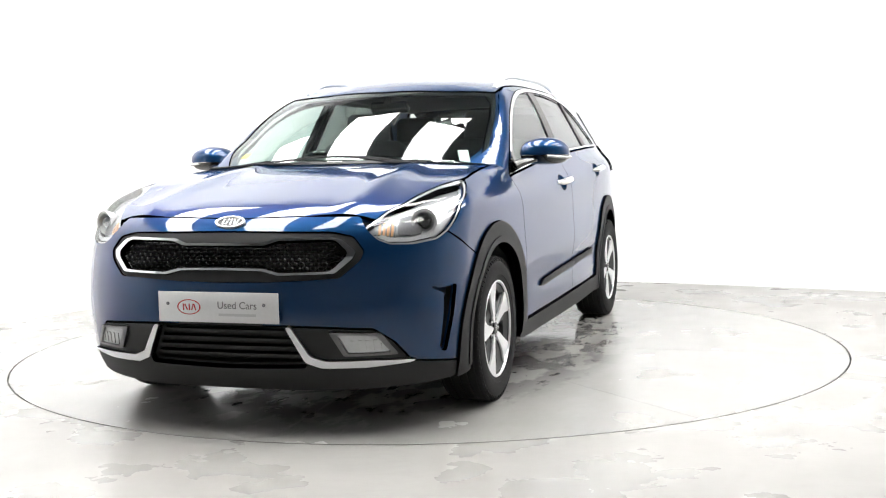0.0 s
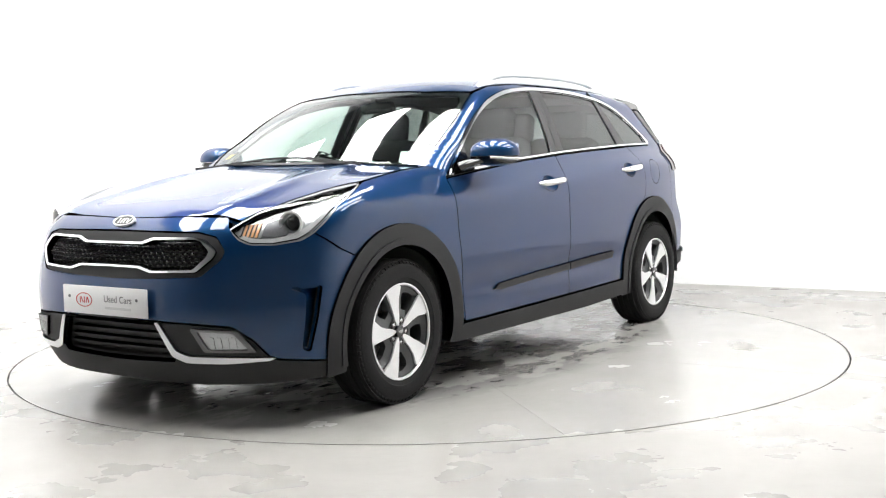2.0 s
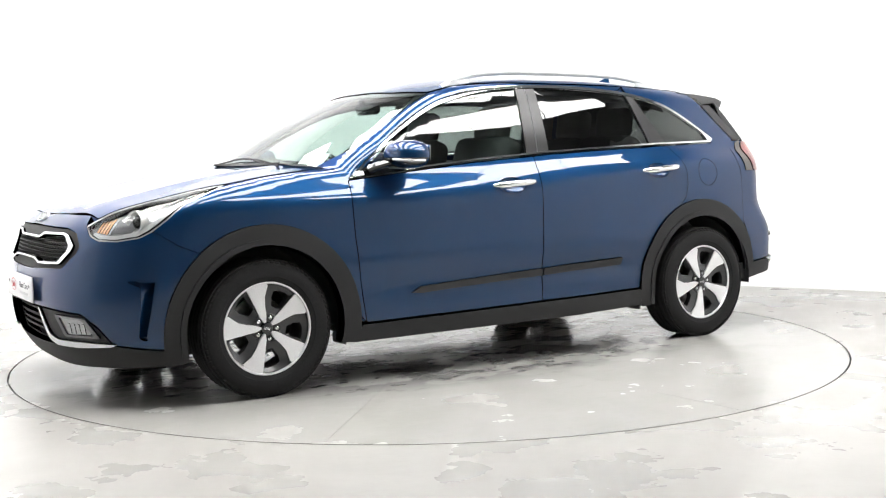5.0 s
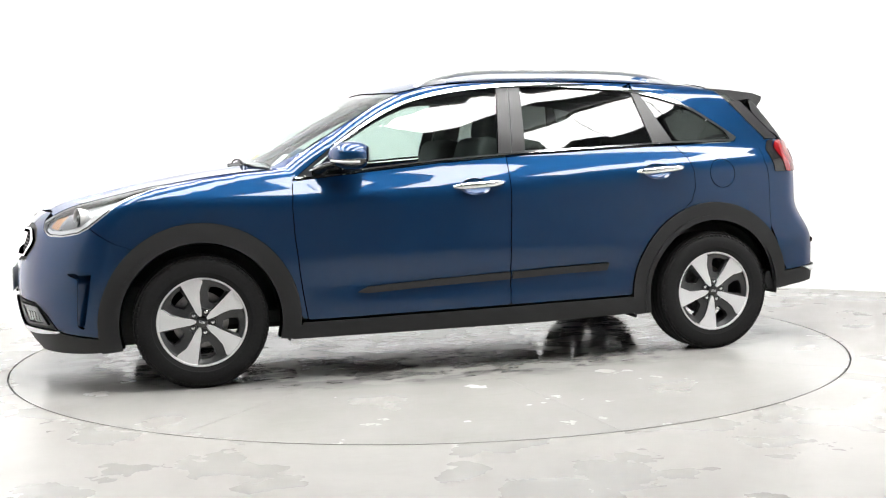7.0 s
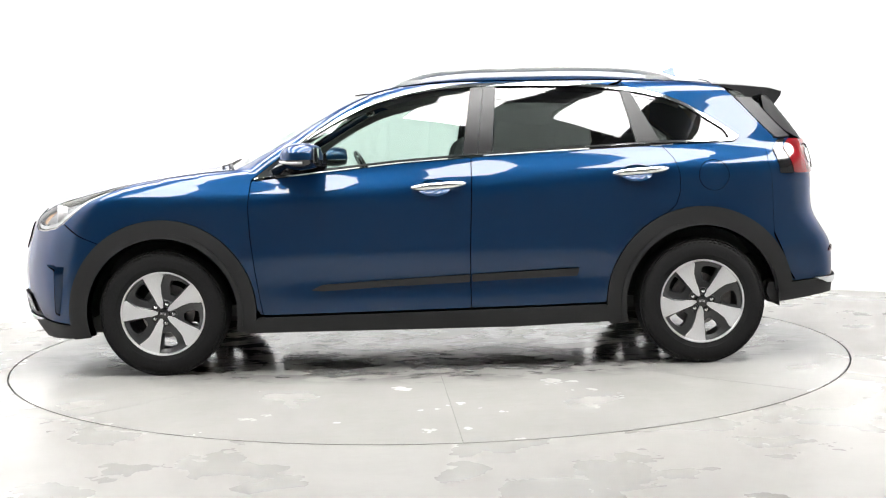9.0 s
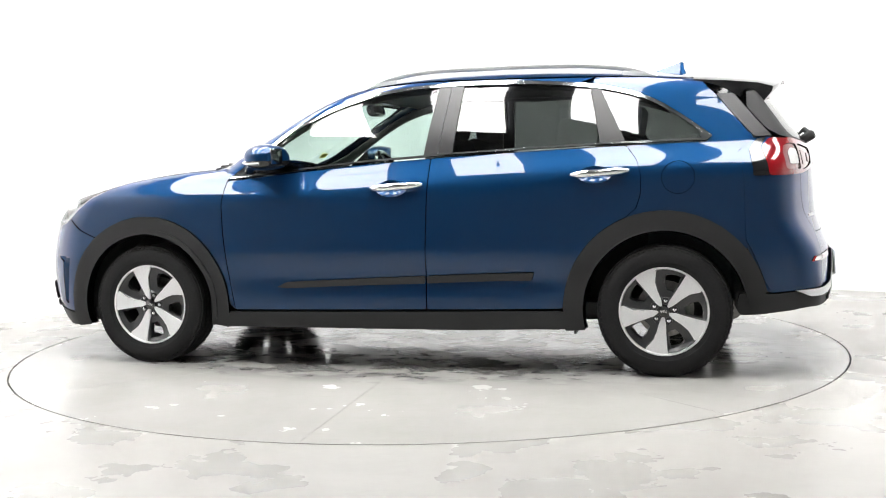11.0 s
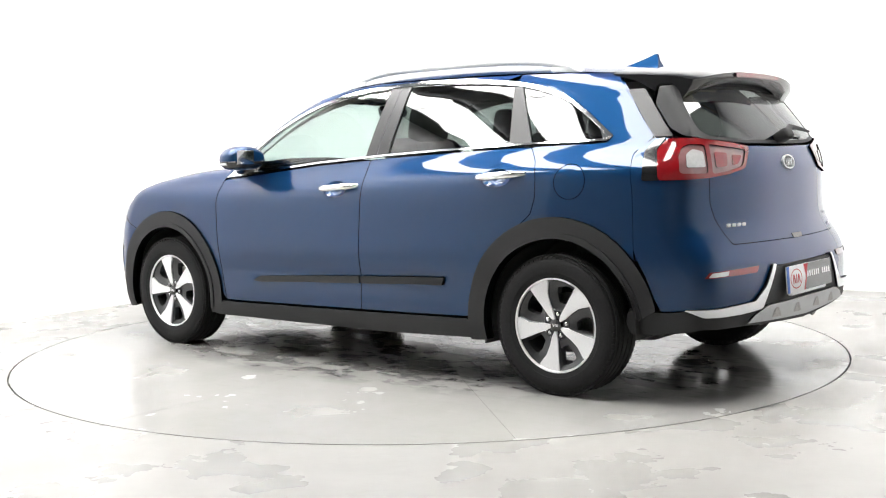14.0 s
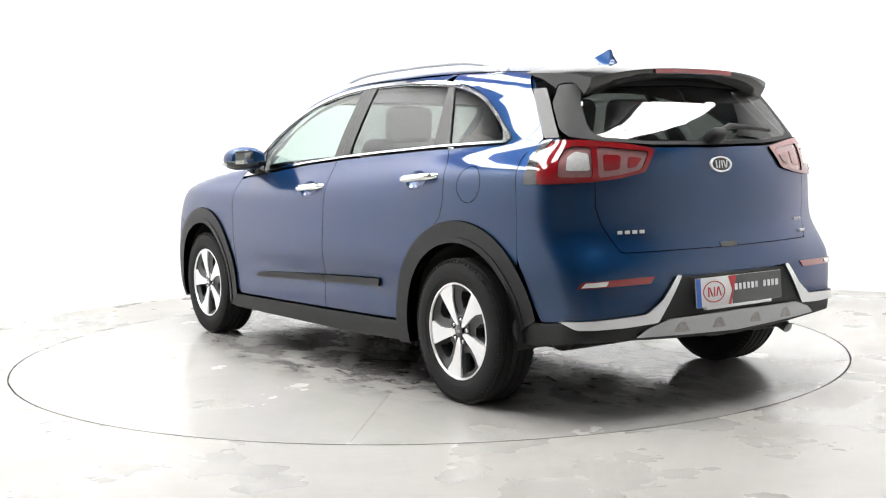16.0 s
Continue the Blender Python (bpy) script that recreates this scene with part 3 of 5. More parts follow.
panel("black_border", "top", both_top(SCREEN), gloss_black, windscreen, offset=-.006, depth=.002, holes=[both_top([(1.050, 0), (1.03, .35), (.962, .66), (.93, .690), (.80, .664), (.578, .630), (.44, .596),
      (.375, .55), (.455, .3), (.49, 0)])], step=.05)
panel("roof", "top", both_top([(.424, 0), (.390, .35), (.305, .580), (.15, .571), (-.1, .577), (-.5, .584), (-1.0, .572), (-1.28, .554), (-1.46, .528), (-1.52, .40), (-1.53, 0)]), paint, car, "blue painted roof", step=.035)

# window frames and panes
ring_in = [(x, z - .017) for x, z in upper_curve if -1.53 < x < .82]
ring_hole = [(.80, 1.003)] + [(x, z) for x, z in ring_in] + [(-1.525, 1.124), (-1.113, 1.115), (-.68, 1.098), (-.31, 1.081), (.17, 1.050), (.567, 1.012)]
ring = pair("window_trim", "side", upper_curve + BELT, chrome, two, "bright chrome strip round the side windows", offset=.004, depth=.008, gap=0, holes=[ring_hole], r=.006, step=.05, lip=0)


def band(x_top0, x_top1, x_low0, x_low1, sink=.016, lift=.009):
    """A piece of the window band between two slanted lines."""
    top = [(x, upper_z(x) - sink) for x in np.linspace(x_top0, x_top1, 12)]
    low = [(x, belt_z(x) + lift) for x in np.linspace(x_low1, x_low0, 8)]
    return top + low


pair("window", "side", [(.66, 1.005)] + [(x, upper_z(x) - .016) for x in np.linspace(.66, -.215, 16)] + [(x, belt_z(x) + .009) for x in np.linspace(-.165, .6, 8)], clear_glass, front_doors,
     "clear front side window", offset=-.006, depth=.004, gap=0, step=.06, r=.004, lip=0)
pair("mirror_sail", "side", [(.80, 1.000), (.66, 1.122), (.66, 1.002)], gloss_black, front_doors, offset=-.002, depth=.01, gap=0, r=.004, step=.05, lip=0)
pair("pillar_trim", "side", band(-.215, -.282, -.165, -.240), pillar_film, front_doors, "satin black pillar", offset=.0, depth=.012, gap=.001, r=.003, step=.05, lip=.004)
pair("pillar_trim", "side", band(-.282, -.345, -.240, -.315), pillar_film, rear_doors, "satin black pillar", offset=.0, depth=.012, gap=.001, r=.003, step=.05, lip=.004)
pair("window", "side", band(-.345, -.985, -.315, -1.045), dark_glass, rear_doors, "dark tinted rear side window", offset=-.006, depth=.004, gap=0, step=.06, r=.004, lip=0)
pair("pillar_trim", "side", band(-.985, -1.035, -1.045, -1.168), pillar_film, rear_doors, "satin black pillar", offset=.0, depth=.012, gap=.001, r=.003, step=.05, lip=.004)
pair("quarter_window", "side", band(-1.035, -1.50, -1.168, -1.525), dark_glass, two, "dark tinted quarter window", offset=-.006, depth=.004, gap=0, step=.05, r=.004, lip=0)

# lower cladding
pair("sill", "side", [(.935, .205), (.872, .29), (.848, .287), (.2, .295), (-.19, .301), (-.872, .313), (-.90, .222), (-.4, .207)], plastic, two, "black plastic sill", offset=.012, depth=.03, step=.04)
for door_pair, outline in ((front_doors, [(.605, .414), (.55, .440), (.2, .459), (-.186, .476), (-.186, .437), (.2, .424), (.55, .408)]),
                           (rear_doors, [(-.198, .477), (-.5, .489), (-.735, .497), (-.722, .457), (-.5, .451), (-.198, .438)])):
    pair("cladding_strip", "side", outline, plastic, door_pair, "black plastic rubbing strip", offset=.014, depth=.014, gap=0, step=.03, lip=.002, r=.008)
pair("arch_cladding", "side", arc_points(AXLE_F, HUB_Z, ARCH_F, -15, 193, 40) + arc_points(AXLE_F, HUB_Z, ARCH_IN, 195, -17, 40), plastic, two, "black plastic front arch", offset=.012, depth=.045, gap=0, step=.025, r=.006)
pair("arch_cladding", "side", arc_points(AXLE_R, HUB_Z, ARCH_R, -12, 169, 40) + arc_points(AXLE_R, HUB_Z, ARCH_IN + .006, 174, -14, 40), plastic, two, "black plastic rear arch", offset=.012, depth=.045, gap=0, step=.025, r=.006)

for ax, r0 in ((AXLE_F, ARCH_IN), (AXLE_R, ARCH_IN + .006)):
    pair("arch_lip", "side", arc_points(ax, HUB_Z, r0 + .024, -12, 190 if ax > 0 else 172, 40) + arc_points(ax, HUB_Z, r0 - .002, 192 if ax > 0 else 174, -14, 40), plastic, two, offset=.017, depth=.03, gap=0, step=.02, r=.004, lip=0)

# nose
SURROUND = [(0, .790), (21.6, .785), (25.5, .767), (27.3, .712), (26.6, .680), (22.7, .614), (9.2, .600), (0, .597)]
LOWER = [(0, .432), (13.3, .434), (19.9, .430), (28.4, .418), (32.3, .362), (35.5, .285), (41.6, .271), (46.6, .262)]
SLIT = [(39.3, .562), (45.2, .564), (44.3, .447), (42.6, .304), (41.2, .316), (42.0, .452), (42.2, .538)]
MOUTH = [(0, .424), (12.9, .424), (16.4, .290), (16.2, .268), (0, .258)]
MIRROR_SLIT = [(-u, v) for u, v in SLIT]


nose_top = [(0, on_top(2.0785, 0)), (8.0, on_top(2.0725, .151)), (16.1, on_top(2.0565, .3045)), (27.2, on_top(2.0085, .5195))]
bumper = panel("front_bumper", "front", both(nose_top + [(27.8, .80), (29.8, .754), (32.0, .735), (36.5, .732), (41.5, .746), (44.0, .773)] + SEAM
               + [(49.6, .56), (47.6, .46), (46.6, .36)] + LOWER[::-1]), paint, car, "blue front bumper", holes=[both(SURROUND), SLIT, MIRROR_SLIT], step=.028, depth=.02)
# air slots: a painted ramp that sinks towards a black opening which looks forward
for s in (1, -1):
    ramp, wall_v, quads = [], [], []
    rows_z = np.linspace(.300, .568, 15)
    for z in rows_z:
        u0, u1 = np.interp(z, (.30, .316, .452, .530, .550, .568), (41.0, 41.0, 41.8, 42.0, 39.6, 39.0)), np.interp(z, (.30, .447, .568), (42.8, 44.5, 45.5))
        deep = skin_points("front", np.array([[(u1 - .3) * DEG, z]]), -.052)[0][0]
        ramp += [skin_points("front", np.array([[u0 * DEG, z]]), -.001)[0][0] * (1, s, 1), deep * (1, s, 1)]
        wall_v += [deep * (1, s, 1), skin_points("front", np.array([[u1 * DEG, z]]), -.002)[0][0] * (1, s, 1)]
    quads = [(2 * i, 2 * i + 1, 2 * i + 3, 2 * i + 2)[::s] for i in range(14)]
    mesh_object("slot_ramp", ramp, quads, paint, bumper, "", smooth=True)
    mesh_object("air_curtain", wall_v, quads, matt_black, bumper, "black vertical air slot", smooth=True)
CHROME = [(0, .744), (8.2, .744), (11.0, .762), (21.5, .765), (23.4, .756), (25.8, .712), (25.2, .685), (21.9, .630), (11.6, .624), (8.4, .641), (0, .643)]
CHROME_IN = [(0, .735), (8.7, .735), (11.5, .753), (21.2, .756), (22.4, .750), (24.3, .710), (23.9, .688), (21.2, .639), (12.0, .633), (8.8, .650), (0, .652)]
panel("grille_surround", "front", both(SURROUND), plastic, bumper, "dark grey plastic grille surround", offset=-.006, depth=.03, holes=[both(CHROME)], step=.02, gap=.001)
panel("grille_trim", "front", both(CHROME), chrome, bumper, "chrome grille frame", offset=.006, depth=.03, holes=[both(CHROME_IN)], step=.02, gap=0, r=.01, lip=0)
panel("grille_back", "front", both(CHROME), matt_black, bumper, offset=-.035, depth=.004, step=.04, lip=0)
loop_in = inset(rounded([(u * DEG, v) for u, v in both(CHROME_IN)], .01), .004)
cells_v, cells_f = [], []
rows_n = 8
for i in range(rows_n):
    for j in range(-20, 21):
        c = np.array([(j + (i % 2) / 2) * .0285, .637 + i * .0168])
        if not inside(loop_in, np.array([c]))[0]:
            continue
        hexa = [(.0118, .0), (.0076, .0062), (-.0076, .0062), (-.0118, 0), (-.0076, -.0062), (.0076, -.0062)]
        wide = np.array([c + np.array(q) * 1.22 for q in hexa])
        thin = np.array([c + np.array(q) * .80 for q in hexa])
        a = len(cells_v)
        for uv, off in ((wide, -.030), (wide, -.018), (thin, -.014), (thin, -.032)):
            cells_v += list(skin_points("front", uv, off)[0])
        for q in range(3):
            for k in range(6):
                b = (k + 1) % 6
                cells_f.append((a + 6 * q + k, a + 6 * q + b, a + 6 * q + 6 + b, a + 6 * q + 6 + k))
mesh_object("grille_mesh", cells_v, cells_f, pillar_film, bumper, "black honeycomb grille", "stuff")
cladding = panel("lower_bumper", "front", both([(0, .428), (13.3, .430), (19.9, .426), (28.4, .414), (32.3, .358), (35.5, .281), (41.6, .267), (46.6, .258), (49.0, .25), (49.5, .205), (44, .186), (36, .176), (20, .166), (0, .164)]),
                 plastic, car, "black plastic lower front bumper", holes=[both(MOUTH)], step=.028, depth=.03)
panel("mouth_back", "front", both([(u * 1.1, v + (.01 if v > .4 else -.01)) for u, v in MOUTH]), matt_black, cladding, offset=-.07, depth=.003, step=.05, lip=0)
for k, z in enumerate((.398, .365, .332, .299)):
    w = 13.6 + (.41 - z) * 20
    panel("slat", "front", both([(0, z + .007), (w, z + .007), (w + .4, z - .007), (0, z - .007)]), matt_black, cladding, offset=-.034, depth=.025, gap=0, step=.04, r=.002, lip=0)
for s in (False, True):
    panel("bumper_trim", "front", [(12.9, .430), (13.9, .430), (17.2, .318), (19.9, .298), (28, .297), (36.4, .291), (35.2, .281), (27, .271), (19.2, .272), (16.3, .294)], silver, cladding,
          "satin silver trim below the fog lamp", offset=.012, depth=.02, gap=0, step=.02, r=.010, mirrored=s, lip=.002)
    fog = panel("fog_lamp", "front", [(20.6, .412), (29.6, .402), (32.9, .316), (23.2, .316)], lamp_grey, car, "clear fog lamp in a grey bezel", offset=.012, depth=.016, gap=0, r=.010, step=.02, mirrored=s,
                holes=[[(22.0, .400), (28.8, .393), (31.4, .326), (24.0, .326)]], lip=.002)
    panel("reflector", "front", [(22.0, .400), (28.8, .393), (31.4, .326), (24.0, .326)], lamp_chrome, fog, offset=.003, depth=.003, gap=-.001, r=.01, step=.015, mirrored=s, lip=0)
    for k in range(5):
        u = 24.3 + 1.35 * k
        panel("rib", "front", [(u, .376), (u + .8, .375), (u + 1.0, .330), (u + .2, .330)], lamp_chrome, fog, offset=.006, depth=.004, gap=0, r=.004, step=.02, mirrored=s, lip=0)
    panel("lens", "front", [(22.0, .400), (28.8, .393), (31.4, .326), (24.0, .326)], lens_glass, fog, offset=.0105, depth=.002, gap=-.001, r=.01, step=.02, mirrored=s, lip=0)

    # headlight
    lamp = panel("headlight", "front", LAMP, lamp_chrome, car, "clear headlight with projector and amber indicator", offset=-.034, depth=.004, gap=-.002, step=.02, mirrored=s, lip=0)
    panel("bezel", "front", LAMP, lamp_chrome, lamp, "bright bezel", offset=-.0045, depth=.03, gap=-.002, step=.02, mirrored=s, lip=0, holes=[LAMP_IN])
    panel("light_strip", "front", [(29.9, .764), (31.8, .746), (36.0, .742), (40.9, .756), (43.2, .782), (45.8, .826), (48.8, .884), (53.2, .934), (52.5, .936), (47.9, .888), (44.9, .833), (42.2, .797),
          (40.2, .773), (36.0, .758), (32.3, .762), (30.6, .774)], white_lens, lamp, "white light strip along the lower edge", offset=-.010, depth=.02, gap=0, r=.004, step=.02, mirrored=s, lip=0)
    panel("shroud", "front", [(33.9, .772), (34.2, .850), (36.6, .874), (39.0, .872), (39.4, .80), (39.0, .772)], lamp_grey, lamp, "grey projector shroud", offset=-.028, depth=.004, gap=0, r=.02, step=.015, mirrored=s, lip=0)
    for k in range(6):
        u = 29.4 + .80 * k
        z = .782 - .003 * k
        panel("indicator_rib", "front", [(u, z), (u + .50, z), (u + .8 + .12 * k, z + .040 + .008 * k), (u + .3 + .1 * k, z + .040 + .008 * k)], amber if 0 < k < 5 else lamp_chrome, lamp, offset=-.026, depth=.02, gap=0, r=.003, step=.02, mirrored=s, lip=0)
    sy = -1 if s else 1
    c = cast("front", np.array([39.8]), np.array([.822]))[0]
    n = normals(c[None])[0]
    c, n = Vector(c * (1, sy, 1)), Vector(n * (1, sy, 1))
    ahead = Vector((.93, .34 * sy, .04)).normalized()
    bm = bmesh.new()
    turned(bm, [(.034, -.012), (.040, .012), (.050, .016), (.052, .006), (.044, -.03)], 32)
    turn = ahead.to_track_quat("Y", "Z").to_matrix().to_4x4()
    bmesh.ops.transform(bm, matrix=Matrix.Translation(c - n * .018) @ turn, verts=bm.verts)
    part("projector_ring", bm, white_lens, lamp, "pale projector ring")
    bm = bmesh.new()
    turned(bm, [(.0005, .016), (.012, .014), (.022, .008), (.030, -.004), (.034, -.02)], 32)
    bmesh.ops.transform(bm, matrix=Matrix.Translation(c - n * .018) @ turn, verts=bm.verts)
    part("projector_lens", bm, gloss_black, lamp, "dark round projector lens")
    panel("lens", "front", LAMP, lens_glass, lamp, "clear lens", offset=-.0015, depth=.003, gap=-.002, step=.02, mirrored=s, lip=0)


def badge(name, centre, across, up, w, h, parent, label):
    """An oval emblem: a chrome rim round a dark field with plain bars."""
    a, b = Vector(across).normalized(), Vector(up).normalized()
    n = a.cross(b)
    b = n.cross(a)
    m = Matrix((a, n, b)).transposed().to_4x4()
    m.translation = centre
    holder = None
    for mat, k0, k1, y0, y1 in ((pillar_film, 0, .9, -.002, .002), (silver, .84, 1, -.004, .005)):
        bm = bmesh.new()
        prof = [(max(k0, .001), y0), (max(k0, .001), y1), (k1, y1), (k1, y0)]
        turned(bm, prof, 40)
        bmesh.ops.transform(bm, matrix=m @ Matrix.Diagonal((w / 2, 1, h / 2, 1)), verts=bm.verts)
        ob = part(name if holder is None else "rim", bm, mat, parent if holder is None else holder, label if holder is None else "")
        holder = holder or ob
    bm = bmesh.new()
    for x, lean in ((-.22, 0), (-.08, 12), (.04, 0), (.16, -14), (.26, 14)):
        box(bm, (x * w, .003, 0), (.035 * w, .004, .48 * h), (0, lean, 0))
    bmesh.ops.transform(bm, matrix=m, verts=bm.verts)
    part("bar", bm, silver, holder)
    return holder


p = cast("front", np.array([0.0]), np.array([.822]))[0]
n = Vector(normals(p[None])[0])
badge("emblem", Vector(p) + n * .003, (0, 1, 0), (-n.z, 0, n.x), .130, .062, car, "oval chrome emblem on the nose")


def plate_mount(name, centre, across, w, h, lean, mat, label):
    """A flat plate whose face looks away from the car, and the matrix of its face."""
    ob = tagged(new(name), label)
    ob.parent = car
    face = pose(*centre) @ Matrix(((0, 0, across, 0), (across, 0, 0, 0), (0, 1, 0, 0), (0, 0, 0, 1))) @ pose(0, 0, 0, lean, 0, 0)
    bm = bmesh.new()
    box(bm, (0, 0, 0), (w, h, .006), bevel=.002)
    bmesh.ops.transform(bm, matrix=face, verts=bm.verts)
    part("sheet", bm, mat, ob)
    return ob, face


plate, face = plate_mount("number_plate", (2.222, 0, .503), 1, .522, .118, 0, white_plate, "white show plate with grey lettering on the front bumper")
words("lettering", "Used Cars", .040, face @ pose(.085, .008, .0035), grey_print, plate)
bm = bmesh.new()
box(bm, (.085, -.028, .0035), (.16, .010, .001))
bmesh.ops.transform(bm, matrix=face, verts=bm.verts)
part("printed_line", bm, pale_print, plate)
bm = bmesh.new()
for k in range(36):
    a, b = 2 * math.pi * k / 36, 2 * math.pi * (k + 1) / 36
    bm.faces.new([bm.verts.new((math.cos(q) * .052 * s - .125, math.sin(q) * .030 * s, .0036)) for q, s in ((a, 1), (b, 1), (b, .88), (a, .88))])
for x, lean in ((-.024, 0), (-.012, 25), (.002, 0), (.016, -18), (.026, 18)):
    box(bm, (x - .125, 0, .0036), (.005, .026, .001), (0, 0, lean))
bmesh.ops.transform(bm, matrix=face, verts=bm.verts)
part("printed_oval", bm, red_print, plate)
for x in (-.218, .200):
    bm = bmesh.new()
    turned(bm, [(.0005, .003), (.006, .002), (.007, -.001)], 16)
    bmesh.ops.transform(bm, matrix=face @ pose(x, .012, .004, 90, 0, 0), verts=bm.verts)
    part("bolt", bm, grey_print, plate)
bm = bmesh.new()
box(bm, (2.20, 0, .440), (.03, .36, .012), bevel=.003)
part("plate_bracket", bm, plastic, plate)

# tail
TAIL = [(41.0, .944), (40.8, 1.005), (39.8, 1.066), (37.4, 1.114), (32.5, 1.112), (24.6, 1.096), (17.3, 1.074), (20.3, .983), (25.3, .962), (31, .949), (38, .944)]
GATE = [(0, 1.080), (17, 1.082), (30.6, 1.108), (30.6, .845), (29.5, .778), (27.2, .70), (26.2, .668), (8, .666), (0, .664)]
tailgate = panel("tailgate", "rear", both(GATE), paint, car, "blue tailgate", step=.028, depth=.02, r=.02)
rear_bumper = panel("rear_bumper", "rear", both([(0, .664), (8, .666), (26.2, .668), (27.2, .70), (29.5, .778), (30.6, .845), (30.6, 1.108), (38.2, 1.122), (42.2, 1.100), (45.3, 1.0), (45.3, .65), (43.6, .56), (41.8, .45), (40.6, .400),
                    (37.2, .411), (22.4, .426), (19, .48), (15.4, .566), (0, .568)]), paint, car, "blue rear bumper and corners", step=.028, depth=.02, gap=.0007)
rear_clad = panel("lower_rear_bumper", "rear", both([(0, .564), (15.1, .562), (18.6, .476), (22.2, .421), (37.2, .406), (40.4, .397), (42.6, .402), (46.2, .400), (46.6, .345), (45.5, .296), (42, .300), (34.7, .330), (25.6, .326), (0, .300)]), plastic, car,
                  "black plastic lower rear bumper", step=.03, depth=.03, offset=.004)
panel("skid_plate", "rear", both([(0, .405), (17.6, .401), (22.2, .372), (24.5, .340), (0, .322)]), dull_silver, rear_clad, "dull silver skid plate", offset=.014, depth=.03, step=.03, r=.01, gap=0)
# shade of the plate's recesses, put on as flat darker panels
for u in (-14.5, -5.2, 5.2, 14.5):
    panel("skid_recess_shade", "rear", [(u - .4, .386), (u + .9, .382), (u + 1.9, .345), (u - 1.9, .343)], steel, rear_clad, "flat darker panel for the shade in a skid plate recess", offset=.0155, depth=.01, step=.03, r=.008, gap=0, lip=0)
panel("gate_latch", "rear", both([(0, .684), (2.6, .684), (2.2, .665), (0, .664)]), gloss_black, tailgate, "black tailgate push button", offset=.004, depth=.01, gap=0, r=.004, lip=0)
glass_out = [(0, 1.086), (18, 1.092), (30, 1.112), (34.8, 1.128), (36.6, 1.16), (37.6, 1.27), (36, 1.345), (0, 1.385)]
rear_window = panel("rear_window", "rear", both(glass_out), dark_glass, tailgate, "dark tinted rear window", offset=-.002, depth=.006, step=.035, gap=.001)
panel("black_border", "rear", both(glass_out), plastic, tailgate, "black border of the rear window", offset=.0006, depth=.002, gap=.0015, step=.035,
      holes=[both([(0, 1.100), (18, 1.106), (28, 1.122), (30.4, 1.145), (31.2, 1.18), (31.8, 1.27), (31.0, 1.335), (0, 1.35)])])
for s in (False, True):
    lamp = panel("tail_lamp", "rear", TAIL, red_lens, car, "red tail lamp with pale inner lenses", offset=.010, depth=.02, gap=0, step=.018, r=.015, mirrored=s, lip=.002,
                 holes=[[(37.4, .970), (37.0, 1.036), (35.8, 1.076), (34.2, 1.088), (31.1, 1.084), (31.1, .968)], [(30.0, 1.086), (19.0, 1.062), (21.0, .993), (25.5, .975), (30.0, .964)]])
    panel("reverse_lamp", "rear", [(37.4, .970), (37.0, 1.036), (35.8, 1.076), (34.2, 1.088), (31.1, 1.084), (31.1, .968)], pink_lens, lamp, "pale reversing lamp", offset=.004, depth=.003, gap=-.001, step=.02, mirrored=s, lip=0, r=.015)
    panel("white_lens", "rear", [(35.9, .994), (35.5, 1.046), (34.0, 1.068), (31.7, 1.058), (31.5, .994)], white_lens, lamp, "white lens", offset=.007, depth=.004, gap=0, step=.02, mirrored=s, lip=0, r=.01)
    panel("inner_lens", "rear", [(30.0, 1.086), (19.0, 1.062), (21.0, .993), (25.5, .975), (30.0, .964)], pink_lens, lamp, "pale red inner lens", offset=.004, depth=.003, gap=-.001, step=.02, mirrored=s, lip=0, r=.015)
    panel("brake_lens", "rear", [(28.8, 1.056), (25.2, 1.050), (25.6, .996), (28.8, .990)], red_lens, lamp, offset=.007, depth=.004, gap=0, step=.02, mirrored=s, lip=0, r=.012)
    panel("brake_lens", "rear", [(23.6, 1.044), (20.6, 1.038), (22.2, 1.004), (24.0, .998)], red_lens, lamp, offset=.007, depth=.004, gap=0, step=.02, mirrored=s, lip=0, r=.01)
    panel("lamp_edge", "rear", [(43.6, .944), (43.2, 1.005), (42.0, 1.062), (39.4, 1.112), (37.6, 1.121), (39.8, 1.070), (40.6, 1.005), (40.8, .944)], gloss_black, lamp, "gloss black front edge", offset=.006, depth=.012, gap=0, step=.02, mirrored=s, lip=0, r=.01)
    panel("rear_reflector", "rear", [(34.6, .543), (33.7, .567), (20.2, .573), (21.2, .546)], red_lens, rear_bumper, "red and white bumper reflector", offset=.006, depth=.012, gap=0, step=.02, mirrored=s, lip=0, r=.005)
    panel("white_lens", "rear", [(34.0, .546), (33.3, .563), (29.4, .566), (29.8, .548)], white_lens, rear_bumper, offset=.008, depth=.006, gap=0, step=.02, mirrored=s, lip=0, r=.004)
    panel("bumper_trim", "rear", [(37.4, .413), (22.4, .428), (18.8, .483), (15.6, .570), (14.5, .568), (17.6, .466), (20, .391), (26.7, .383), (34.7, .383)], silver, rear_clad, "satin silver rear trim", offset=.014, depth=.025, gap=0, step=.02,
          mirrored=s, lip=.002, r=.008)
    panel("corner_flange", "rear", [(39, .62), (46.5, .66), (47, 1.0), (45.4, 1.07), (41, 1.118), (36.8, 1.128), (36.5, 1.10), (39, 1.0)], paint, rear_bumper, offset=-.003, depth=.004, gap=0, step=.03, mirrored=s, lip=0, r=.01)
